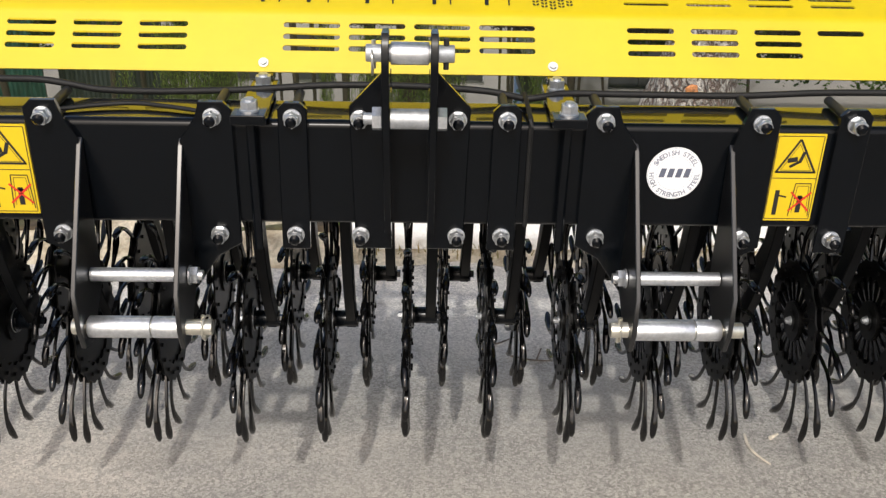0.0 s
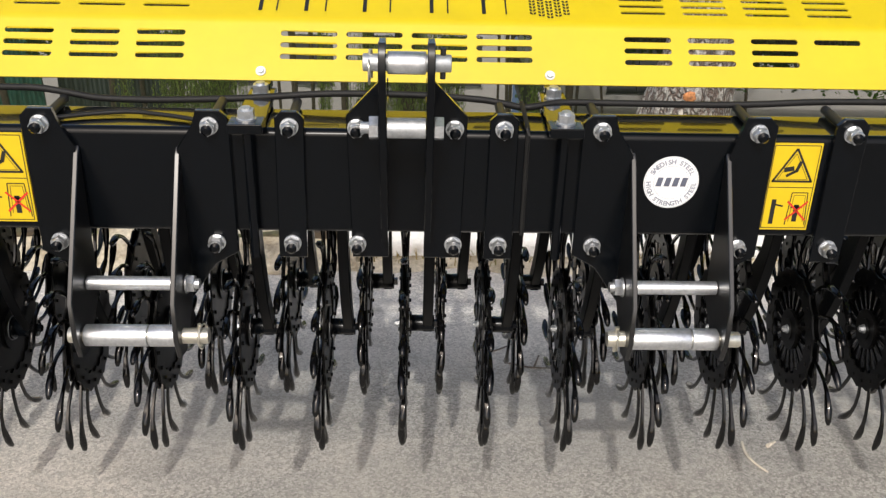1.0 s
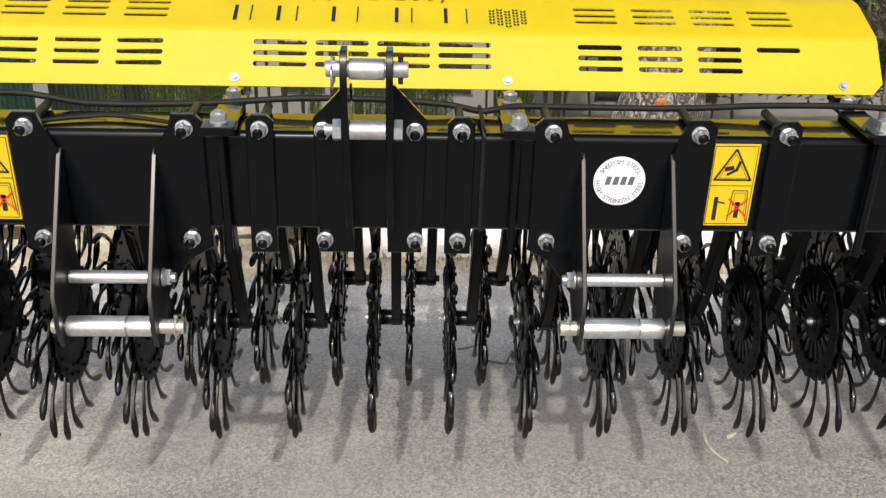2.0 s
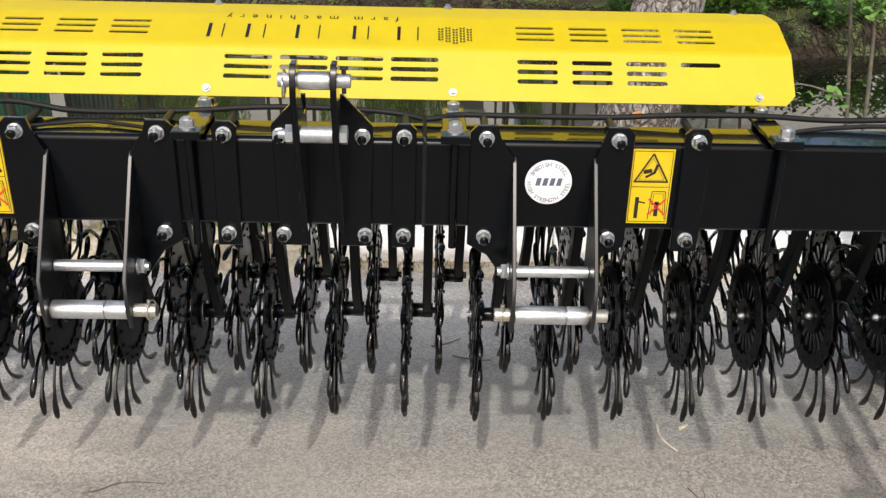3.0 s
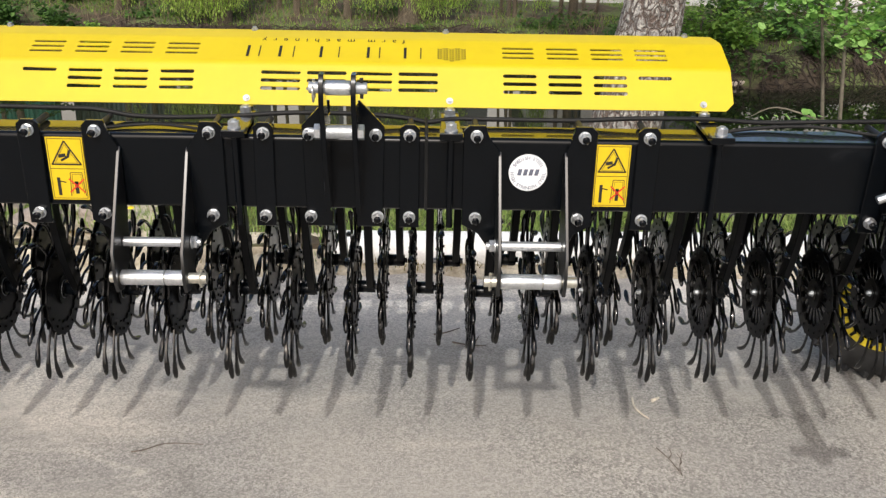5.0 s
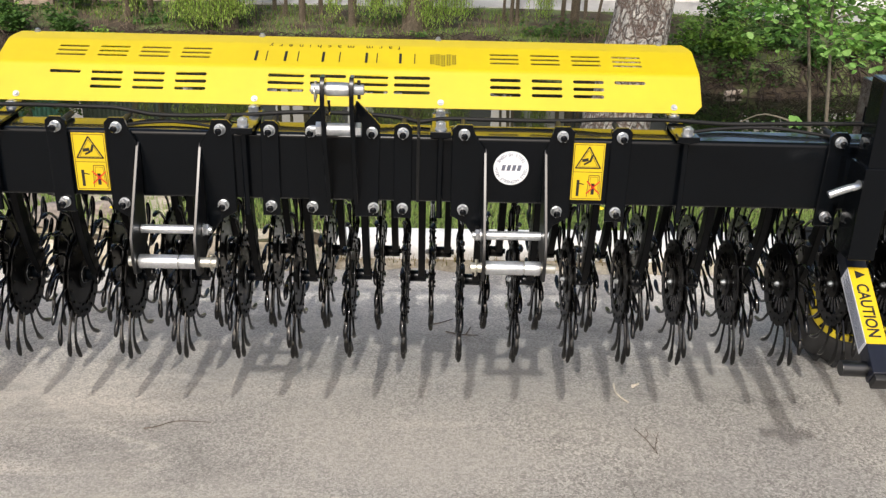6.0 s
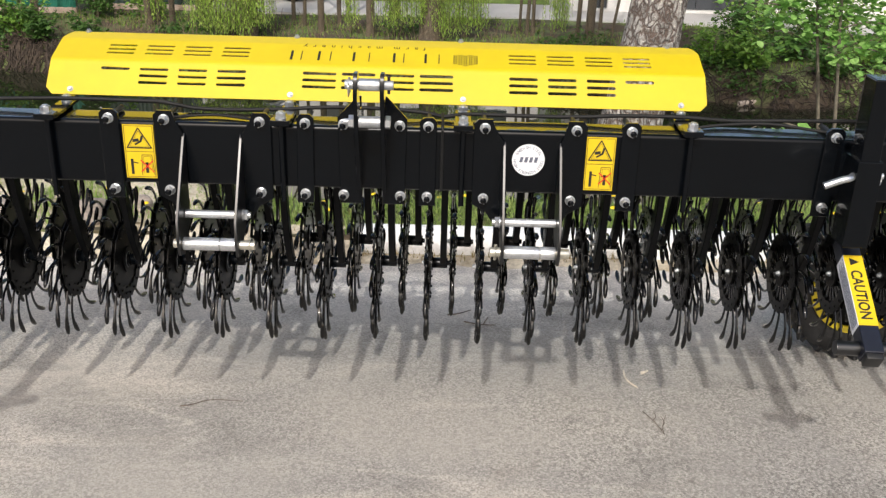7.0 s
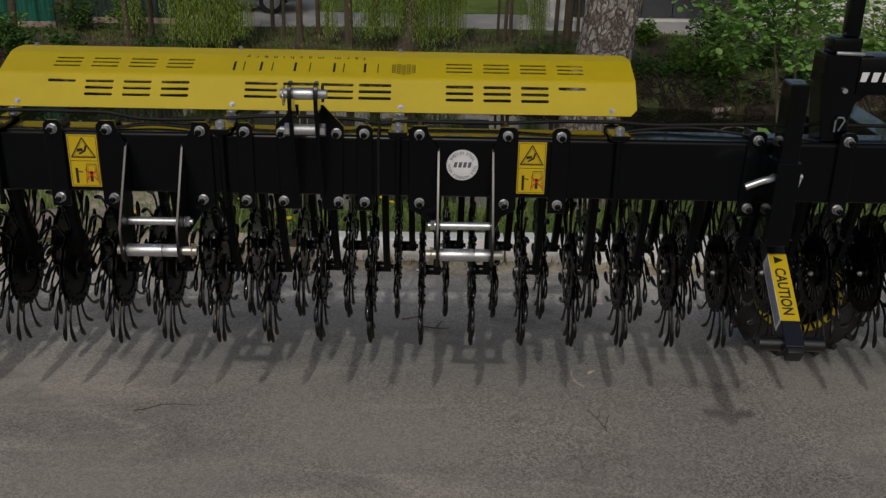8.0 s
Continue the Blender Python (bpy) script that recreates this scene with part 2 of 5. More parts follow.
def bank(x, y):
    """Height of the ground: yard, grass strip, slope to the pond, pond bed and far bank."""
    step = min(1, max(0, (x - 0.72) / 0.4)) if x > 0 else min(1, max(0, (-1.0 - x) / 0.4))
    near, far = 2.33 + 0.67 * step * step * (3 - 2 * step) + 0.04 * math.sin(x * 1.3) + 0.05 * math.sin(x * 5.1), shore(x)
    if y < 1.775:
        return -0.03
    if y < near:
        return 0.09 + 0.015 * math.sin(x * 5) * math.sin(y * 6)
    if y < near + 3.2:
        return 0.09 - 2.59 * (y - near) / 3.2 + 0.03 * noise.noise((x * 1.5, y * 1.5, 0))
    if y < far - 0.15:
        return -2.5
    if y < far + 0.6:
        return -2.5 + 0.84 * ((y - far + 0.15) / 0.75) ** 0.5 + 0.05 * noise.noise((x * 1.7, y * 1.7, 0))
    return -1.66 + 0.08 * min(1, (y - far - 0.6) / 1.5) + 0.04 * noise.noise((x * 0.5, y * 0.5, 3))


def leaf_mat(name, a, b, rough=0.55):
    """Foliage whose leaves differ one by one between two colours."""
    m = bpy.data.materials.new(name)
    m.use_nodes = True
    n, l = m.node_tree.nodes, m.node_tree.links
    p = n["Principled BSDF"]
    p.inputs["Roughness"].default_value = rough
    p.inputs["Subsurface Weight"].default_value = 0.0
    g = n.new("ShaderNodeNewGeometry")
    mix = n.new("ShaderNodeMix")
    mix.data_type = "RGBA"
    mix.inputs["A"].default_value, mix.inputs["B"].default_value = (*a, 1), (*b, 1)
    l.new(g.outputs["Random Per Island"], mix.inputs["Factor"])
    l.new(mix.outputs["Result"], p.inputs["Base Color"])
    tr = n.new("ShaderNodeBsdfTranslucent")
    l.new(mix.outputs["Result"], tr.inputs["Color"])
    add = n.new("ShaderNodeMixShader")
    add.inputs[0].default_value = 0.35
    l.new(p.outputs[0], add.inputs[1])
    l.new(tr.outputs[0], add.inputs[2])
    l.new(add.outputs[0], n["Material Output"].inputs[0])
    return m


def ground_sheet():
    bm = B()
    xs = [-400, -120, -40, -22] + [-14 + 0.35 * i for i in range(37)] + [-1.2 + 0.12 * i for i in range(27)] + [2.15 + 0.35 * i for i in range(41)] + [22, 40, 120, 400]
    ys = [-400, -100, -20, -6, -3, -1, 0, 1, 1.76, 1.79] + [1.9 + 0.2 * i for i in range(86)] + [20, 24, 30, 45, 120, 400]
    rows = [[bm.verts.new((x, y, bank(x, y) - 0.004)) for x in xs] for y in ys]
    for a, b in zip(rows, rows[1:]):
        for k in range(len(xs) - 1):
            bm.faces.new((a[k], a[k + 1], b[k + 1], b[k]))
    return tagged(part("ground", bm, SOIL), "brown earth of the pond banks with thin grass", "ground", kind="structure")


SOIL = mat("bank_soil", (0.066, 0.049, 0.031), 0.95, var=0.35, scale=1.3, fine=25, bump=0.7, bscale=30, second=(0.12, 0.16, 0.05), mix=(0.45, 0.6))
ground_sheet()
bm = B()
box(bm, -40, 40, -40, 1.765, -0.2, 0.0)
tagged(part("pavement", bm, ASPHALT), "worn grey-brown asphalt yard with dusty patches, paler towards the kerb", "pavement", kind="structure")


# ---- the machine ----
hoe = thing("rotary_hoe", "black rotary hoe with a yellow hood, raised on its gauge wheels", "farm machine")
hoe.location, hoe.rotation_euler = (-0.005, 0, 0.003), (0, 0.0045, 0)
TOP, LOW = 1.168, 0.972          # beam's top and underside
bm = B()
box(bm, -2.6, 2.9, 0.0, 0.12, LOW, TOP, 0.013, 7)
beam = part("beam", bm, BLACK, hoe, "glossy black square steel beam", 30)

# hoe wheels


def tine_mesh(side):
    bm = B()
    rows = []
    for r, wy, wx, off in ((0.03, 0.0044, 0.003, 0), (0.06, 0.0082, 0.003, 0), (0.092, 0.0118, 0.003, 0), (0.125, 0.0064, 0.0035, 0.0), (0.155, 0.005, 0.004, 0.002), (0.185, 0.0045, 0.0042, 0.003), (0.206, 0.005, 0.005, 0.003), (0.220, 0.0075, 0.0072, 0.002), (0.235, 0.0085, 0.0085, 0.001), (0.247, 0.006, 0.0065, 0.0), (0.252, 0.002, 0.003, 0.0)):
        k = max(0, (r - 0.11) / 0.14)
        r = r if r < 0.125 else 0.125 + 1.14 * (r - 0.125)
        a = 0.30 * k ** 2.2
        c = Vector((side * off, r * math.sin(a), -r * math.cos(a)))
        slope = a + 0.62 * k ** 1.4
        t = Vector((0, math.cos(slope), math.sin(slope)))
        rows.append([bm.verts.new(c + t * (wy * math.cos(q)) + Vector((wx * math.sin(q), 0, 0))) for q in [2 * math.pi * (i + 0.5) / 6 for i in range(6)]])
    for a, b in zip(rows, rows[1:]):
        for i in range(6):
            bm.faces.new((a[i], a[(i + 1) % 6], b[(i + 1) % 6], b[i]))
    bm.faces.new(rows[-1])
    return mesh_of(bm, BLACK_CAST, 60)


def wheel_disc_mesh(outer_side):
    """The riveted ring on the nut side with the hub, or the closed clamp plate on the arm side."""
    bm = B()
    n = 54
    for x0, x1 in ((-0.009, -0.005),) if outer_side else ((0.005, 0.009),):
        loops = []
        for x in (x0, x1):
            for outer in (0, 1):
                ring = []
                for k in range(n):
                    a = 2 * math.pi * k / n
                    r = 0.136 + 0.004 * math.cos(18 * a) if outer else 0.098 - 0.005 * math.cos(18 * a)
                    ring.append(bm.verts.new((x, r * math.sin(a), -r * math.cos(a))))
                loops.append(ring)
        for p, q in ((0, 1), (1, 3), (3, 2), (2, 0)):
            for k in range(n):
                bm.faces.new((loops[p][k], loops[p][(k + 1) % n], loops[q][(k + 1) % n], loops[q][k]))
    for k in range(18):
        a = 2 * math.pi * (k + 0.5) / 18
        y, z = 0.119 * math.sin(a), -0.119 * math.cos(a)
        rod(bm, (-0.0115 if outer_side else 0.009, y, z), (-0.009 if outer_side else 0.0135, y, z), 0.0042, 10)
    if outer_side:
        rod(bm, (-0.0085, 0, 0), (0.010, 0, 0), 0.045, 24)
        rod(bm, (-0.0105, 0, 0), (-0.0085, 0, 0), 0.024, 20)
    else:
        rod(bm, (0.0005, 0, 0), (0.005, 0, 0), 0.101, 36)
    return mesh_of(bm, SATIN, 40)


def hub_nut_mesh():
    bm = B()
    rod(bm, (-0.0125, 0, 0), (-0.0102, 0, 0), 0.0105, 16)
    rod(bm, (-0.02, 0, 0), (-0.0125, 0, 0), 0.0078, 6)
    rod(bm, (-0.0225, 0, 0), (-0.02, 0, 0), 0.0045, 10)
    return mesh_of(bm, ZINC_DULL, 30)


def spindle_mesh():
    bm = B()
    rod(bm, (0.010, 0, 0), (0.016, 0, 0), 0.026, 20)
    rod(bm, (0.016, 0, 0), (0.066, 0, 0), 0.0185, 18, bevel=0.001)
    rod(bm, (0.066, 0, 0), (0.074, 0, 0), 0.009, 6)
    return mesh_of(bm, BLACK, 40)


def washer_mesh():
    bm = B()
    rod(bm, (0.0085, 0, 0), (0.0112, 0, 0), 0.0275, 20)
    return mesh_of(bm, ZINC_DULL, 30)


def arm_mesh(py, pz):
    """Curved flat arm from its pivot (relative to the hub) down to the hub."""
    bm = B()
    mid = spline([(0, py, pz), (0, py * 0.86, pz * 0.62), (0, py * 0.45, pz * 0.25), (0, 0, 0.008)], 5)
    left, right = [], []
    for i, p in enumerate(mid):
        d = (mid[min(i + 1, len(mid) - 1)] - mid[max(i - 1, 0)]).normalized()
        s = Vector((0, -d.z, d.y)) * (0.0225 - 0.005 * i / len(mid))
        left.append(((p + s).y, (p + s).z))
        right.append(((p - s).y, (p - s).z))
    left.append((left[-1][0], left[-1][1] - 0.012))
    right.append((right[-1][0], right[-1][1] - 0.012))
    slab(bm, left + right[::-1], "x", 0.040, 0.062, 0.002)
    return mesh_of(bm, ARM_BLACK, 30)


FRONT_Y, FRONT_Z, REAR_Y, REAR_Z = 0.272, 0.607, 0.462, 0.622
TINES, DISC, NUT_HUB, SPINDLE = (tine_mesh(1), tine_mesh(-1)), wheel_disc_mesh(True), hub_nut_mesh(), spindle_mesh()
WASHER = washer_mesh()
CLAMP_RING = wheel_disc_mesh(False)
ARM_F, ARM_R = arm_mesh(-0.11, 0.40), arm_mesh(-0.13, 0.40)
bm = B()
for k in range(18):
    turn = Matrix.Rotation(2 * math.pi * k / 18, 4, "X")
    bm.from_mesh(TINES[k % 2])
    bm.verts.ensure_lookup_table()
    n = len(TINES[0].vertices)
    bmesh.ops.transform(bm, matrix=turn, verts=bm.verts[-n:])
ALL_TINES = mesh_of(bm, BLACK_CAST, 60)
rnd = random.Random(4)


def hoe_wheel(x, y, z, arm, single):
    w = new("hoe_wheel", DISC)
    w.parent, w.location = hoe, (x, y, z)
    w.rotation_euler = (rnd.uniform(0, 6.28), 0, rnd.uniform(-0.012, 0.012))
    if single:
        for k in range(18):
            t = new("tine", TINES[k % 2])
            t.parent, t.rotation_euler = w, (2 * math.pi * k / 18, 0, 0)
    else:
        tagged(part("tine_ring", ALL_TINES, None, w), kind="stuff")
    part("clamp_ring", CLAMP_RING, None, w, "satin black riveted clamp plate")
    part("hub_nut", NUT_HUB, None, w, "grey zinc hub nut")
    part("spindle", SPINDLE, None, w)
    part("washer", WASHER, None, w, "thin bright washer behind the spindle")
    a = part("wheel_arm", arm, None, hoe)
    a.location = (x, y, z)


RIDE = {-5: -0.004, -4: -0.003, -2: 0.002, 0: 0.012, 1: 0.009}          # wheels that ride higher or lower on their arms
for k in range(-14, 16):
    hoe_wheel(0.003 + 0.1745 * k, FRONT_Y, FRONT_Z + 0.0009 * k + RIDE.get(k, rnd.uniform(-0.002, 0.003)), ARM_F, -7 <= k <= 8)
for k in range(-14, 15):
    hoe_wheel(0.086 + 0.1755 * k, REAR_Y, REAR_Z + 0.0009 * k + rnd.uniform(-0.003, 0.003), ARM_R, False)

# hood
from mathutils.geometry import tessellate_polygon
HOOD = [(0.2, 1.193), (0.285, 1.289), (0.40, 1.332), (0.465, 1.343), (0.494, 1.322), (0.5, 1.306)]
HX0, HX1, HMID = -1.043, 1.049, 0.003


def hood_point(i, x, s, off=0.0):
    (y0, z0), (y1, z1) = HOOD[i], HOOD[i + 1]
    n = math.hypot(y1 - y0, z1 - z0)
    dy, dz = (y1 - y0) / n, (z1 - z0) / n
    return Vector((x, y0 + dy * s - dz * off, z0 + dz * s + dy * off))


def slot(x0, x1, s, h):
    r = h / 2
    out = []
    for k in range(7):
        a = -math.pi / 2 + math.pi * k / 6
        out.append((x1 - r + r * math.cos(a), s + r * math.sin(a)))
    for k in range(7):
        a = math.pi / 2 + math.pi * k / 6
        out.append((x0 + r + r * math.cos(a), s + r * math.sin(a)))
    return out


def corner(i, s):
    """How far the rounded rear corners of the hood draw in."""
    d = s + sum(math.dist(HOOD[k], HOOD[k + 1]) for k in range(2, i)) if i > 1 else 0
    return 0.036 * min(1, max(0, d / 0.085)) ** 1.7


def hood_mesh():
    bm = B()
    slots = {0: [], 1: []}
    for k in range(4):
        for s in (0.0495, 0.0735, 0.0975):
            slots[0].append((HMID - 0.239 + 0.1243 * k, s, 0.108))
    for side in (-1, 1):
        for k in range(4):
            for s in (0.0485, 0.0725, 0.0965):
                if k < 3 or s > 0.08:
                    a = 0.419 + 0.1237 * k
                    slots[0].append((HMID + a if side > 0 else HMID - a - 0.092, s, 0.092))
            for s in (0.040, 0.063, 0.086):
                a = 0.419 + 0.1237 * k
                slots[1].append((HMID + a if side > 0 else HMID - a - 0.09, s, 0.09))
    count = len(HOOD) - 1
    lengths = [math.dist(HOOD[i], HOOD[i + 1]) for i in range(count)]
    trim = [0.0] + [min(0.011, 0.35 * lengths[i], 0.35 * lengths[i - 1]) for i in range(1, count)] + [0.0]
    for i in range(count):
        lo, hi = trim[i], lengths[i] - trim[i + 1]
        if i == 0:
            outer = [(HX0 + 0.022, 0), (HX1 - 0.022, 0), (HX1, 0.024), (HX1, hi), (HX0, hi), (HX0, 0.024)]
        else:
            steps = [lo + (hi - lo) * k / 6 for k in range(7)]
            outer = [(HX0 + corner(i, k), k) for k in steps[::-1]] + [(HX1 - corner(i, k), k) for k in steps]
        loops = [outer] + [slot(x, x + w, s, (0.0112, 0.0105)[i]) for x, s, w in slots.get(i, [])]
        flat = [p for lp in loops for p in lp]
        verts = [bm.verts.new(hood_point(i, x, s)) for x, s in flat]
        for t in tessellate_polygon([[Vector((x, s, 0)) for x, s in lp] for lp in loops]):
            try:
                bm.faces.new([verts[k] for k in t])
            except ValueError:
                pass
    # rounded folds between the flat panels
    for i in range(1, count):
        rows = []
        for x, way in ((HX0, 1), (HX1, -1)):
            b, e = lengths[i - 1] - trim[i], trim[i]
            p, c, q = hood_point(i - 1, x + way * corner(i - 1, b), b), hood_point(i, x + way * corner(i, 0), 0), hood_point(i, x + way * corner(i, e), e)
            rows.append([bm.verts.new(p * (1 - t) ** 2 + c * 2 * t * (1 - t) + q * t * t) for t in [j / 8 for j in range(9)]])
        for k in range(8):
            bm.faces.new((rows[0][k], rows[1][k], rows[1][k + 1], rows[0][k + 1]))
    bmesh.ops.remove_doubles(bm, verts=bm.verts, dist=0.0004)
    bmesh.ops.recalc_face_normals(bm, faces=bm.faces)
    if sum(f.normal.z * f.calc_area() for f in bm.faces) < 0:
        bmesh.ops.reverse_faces(bm, faces=bm.faces)
    return bm


hood_me = bpy.data.meshes.new("hood")
bm = hood_mesh()
bm.to_mesh(hood_me)
bm.free()
hood_me.materials.append(YELLOW)
hood = part("hood", hood_me, None, hoe, "folded bright yellow sheet hood with rows of slots")
sol = hood.modifiers.new("thick", "SOLIDIFY")
sol.thickness, sol.offset = 0.003, -1


def on_hood(bm, i, poly, off=0.0012):
    bm.faces.new([bm.verts.new(hood_point(i, x, s, off)) for x, s in poly])


def bar(x, s, w, h):
    return [(x - w / 2, s - h / 2), (x + w / 2, s - h / 2), (x + w / 2, s + h / 2), (x - w / 2, s + h / 2)]


# maker's mark as plain bars
for x, w in ((-0.2645, 0.037), (-0.1735, 0.043), (-0.0545, 0.055), (0.0665, 0.037), (0.1745, 0.049)):
    for dx, t in ((-w / 2 + 0.0035, 0.0075), (w / 2 - 0.002, 0.003)):
        bm = B()
        on_hood(bm, 1, bar(x + dx, 0.0525, t, 0.054))
        part("print_mark", bm, INK, hood, "plain dark printed mark", smooth=0)
bm = B()
for k in range(5):
    for j in range(6):
        x, s = 0.2825 + 0.0165 * (k - 2), 0.014 + 0.0105 * j + 0.006 * abs(k - 2)
        if s > 0.078:
            continue
        for e in (-1, 1):
            on_hood(bm, 1, [(x + e * 0.001, s), (x + e * 0.006, s + 0.003), (x + e * 0.006, s + 0.009), (x + e * 0.0012, s + 0.006)])
part("print_emblem", bm, INK, hood, "plain dark printed emblem", smooth=0)


def words(name, text, size, parent, material, place, label="", width=0.0, bold=0.0):
    """Flat lettering; place(u, v) gives the spot for the text's own x and y."""
    cu = bpy.data.curves.new("words", "FONT")
    cu.body, cu.size, cu.align_x, cu.resolution_u, cu.offset = text, size, "CENTER", 3, bold
    tmp = bpy.data.objects.new("words", cu)
    me = bpy.data.meshes.new_from_object(tmp)
    bpy.data.objects.remove(tmp)
    k = width / (max(v.co.x for v in me.vertices) - min(v.co.x for v in me.vertices)) if width else 1.0
    for v in me.vertices:
        v.co = place(v.co.x * k, v.co.y)
    me.materials.clear()
    me.materials.append(material)
    return part(name, me, None, parent, label)


def spaced(u, v):
    return hood_point(1, -0.048 - u, 0.1175 - v, 0.0014)


words("print_words", "f  a  r  m    m  a  c  h  i  n  e  r  y", 0.026, hood, INK, spaced, "small dark printed words", 0.40)


def hood_bolt(i, x, s):
    bm = B()
    a, b, c = hood_point(i, x, s, 0), hood_point(i, x, s, 0.003), hood_point(i, x, s, 0.009)
    rod(bm, a, b, 0.0095, 16)
    rod(bm, b, c, 0.0065, 6)
    part("hood_bolt", bm, ZINC_DULL, hood, "small bright zinc bolt")


for x in (-0.965, -0.27, 0.277, 0.966):
    hood_bolt(0, x, 0.018)
    hood_bolt(2, x - 0.01, 0.058)


# nuts and clamp plates on the beam's face
def nut_mesh():
    bm = B()
    rod(bm, (0, 0, 0), (0, -0.003, 0), 0.0158, 20)
    rod(bm, (0, -0.003, 0), (0, -0.018, 0), 0.0142, 6, bevel=0.0008)
    rod(bm, (0, -0.018, 0), (0, -0.021, 0), 0.0122, 16, 0.011)
    return mesh_of(bm, ZINC, 30)


def tip_mesh():
    bm = B()
    rod(bm, (0, -0.018, 0), (0, -0.027, 0), 0.0096, 14)
    rod(bm, (0, -0.027, 0), (0, -0.031, 0), 0.0096, 14, 0.005)
    return mesh_of(bm, BLACK, 40)


def long_bolt_mesh():
    bm = B()
    rod(bm, (0, 0, 0), (0, 0.13, 0), 0.0085, 12)
    return mesh_of(bm, INK, 40)


NUT, TIP, LONG = nut_mesh(), tip_mesh(), long_bolt_mesh()


def nuts_on(plate, spots, y=-0.012):
    for x, z in spots:
        for name, me, lab in (("nut", NUT, "shiny zinc hex nut"), ("bolt_end", TIP, ""), ("long_bolt", LONG, "")):
            o = part(name, me, None, plate, lab)
            o.location = (x, y, z)
            if name == "nut":
                o.rotation_euler = (0, rnd.uniform(0, 1), 0)


UZ, LZ = 1.1785, 0.9585


def strap(x, xl, w=0.05, top=0.026, low=0.03):
    bm = B()
    h = w / 2
    slab(bm, [(xl - h, LZ - low), (xl + h, LZ - low), (x + h, UZ + top - 0.012), (x + h - 0.012, UZ + top), (x - h + 0.012, UZ + top), (x - h, UZ + top - 0.012)], "y", -0.012, -0.0005, 0.0015)
    p = part("clamp_plate", bm, BLACK, hoe, "black bolted clamp plate", 30)
    nuts_on(p, [(x, UZ), (xl, LZ)])


for x, xl in ((-0.192, -0.196), (0.174, 0.173), (0.777, 0.776), (-0.775, -0.775), (1.381, 1.375), (-1.375, -1.372), (1.66, 1.66), (-1.66, -1.66)):
    strap(x, xl, 0.05 if abs(x) < 0.5 else 0.056)


# lower hitch brackets
def hitch(flange_l, flange_r, nuts_l, nuts_r, pin_right):
    bm = B()
    for f, nx, s in ((flange_l, nuts_l[0], -1), (flange_r, nuts_r[0], 1)):
        o = nx + s * 0.033
        poly = [(o, UZ + 0.012), (o - s * 0.014, UZ + 0.026), (nx - s * 0.022, UZ + 0.026), (nx - s * 0.03, UZ + 0.0), (f, 1.135), (f, 0.84), (nx - s * 0.01, LZ - 0.045), (o, LZ - 0.02)]
        slab(bm, poly, "y", -0.012, -0.0005, 0.0015)
    p = part("hitch_bracket", bm, BLACK, hoe, "black lower hitch bracket with two steel pins", 30)
    nuts_on(p, [nuts_l, (nuts_l[0] + 0.002, LZ), nuts_r, (nuts_r[0] - 0.004, LZ)])
    for f, s in ((flange_l, -1), (flange_r, 1)):
        bm = B()
        slab(bm, [(-0.001, 1.135), (-0.014, 1.125), (-0.150, 0.908), (-0.153, 0.835), (-0.14, 0.795), (-0.1, 0.785), (-0.012, 0.86)], "x", f - 0.0045, f + 0.0045, 0.0015)
        part("flange", bm, BLACK_SATIN, p, smooth=30)
    y, z = -0.067, 0.903
    bm = B()
    rod(bm, (flange_l + 0.006, y, z), (flange_r - 0.006, y, z), 0.0125, 20)
    rod(bm, (flange_l - 0.022, y, z), (flange_l - 0.006, y, z), 0.012, 16)
    part("spacer_bolt", bm, ZINC, p, "bright zinc spacer tube and bolt")
    bm = B()
    h = flange_r if pin_right else flange_l
    s = 1 if pin_right else -1
    rod(bm, (h + s * 0.006, y, z), (h + s * 0.009, y, z), 0.018, 18)
    rod(bm, (h + s * 0.009, y, z), (h + s * 0.022, y, z), 0.0165, 6, bevel=0.001)
    rod(bm, (h + s * 0.022, y, z), (h + s * 0.03, y, z), 0.0095, 12)
    part("spacer_nut", bm, ZINC, p, "zinc hex nut")
    y, z = -0.117, 0.826
    x0, x1 = (flange_l - 0.022, flange_r + 0.05) if pin_right else (flange_l - 0.036, flange_r + 0.034)
    bm = B()
    rod(bm, (x0, y, z), (x1, y, z), 0.0142, 22, bevel=0.002)
    pin = part("hitch_pin", bm, BRASSY, p, "pale yellow-zinc hitch pin")
    bm = B()
    split = flange_l + 0.68 * (flange_r - flange_l)
    rod(bm, (flange_l + 0.007, y, z), (split - 0.0012, y, z), 0.0195, 26, bevel=0.0015)
    rod(bm, (split + 0.0012, y, z), (flange_r - 0.007, y, z), 0.0195, 26, bevel=0.0015)
    part("sleeve", bm, ZINC, p, "bright turned steel sleeve")
    xe = x1 - 0.016 if pin_right else x0 + 0.016
    bm = B()
    rod(bm, (xe, y, z - 0.026), (xe, y, z + 0.024), 0.0035, 8)
    ring = [(xe + 0.004 + 0.004 * math.sin(a), y + 0.021 * math.sin(a), z + 0.021 * math.cos(a)) for a in [2 * math.pi * k / 20 for k in range(21)]]
    sweep(bm, ring, 0.0018, 6)
    part("linch_pin", bm, BRASSY, pin, "small brassy linch pin with a wire ring")


hitch(-0.558, -0.386, (-0.610, UZ), (-0.327, UZ), True)
hitch(0.402, 0.570, (0.342, UZ), (0.613, UZ), False)


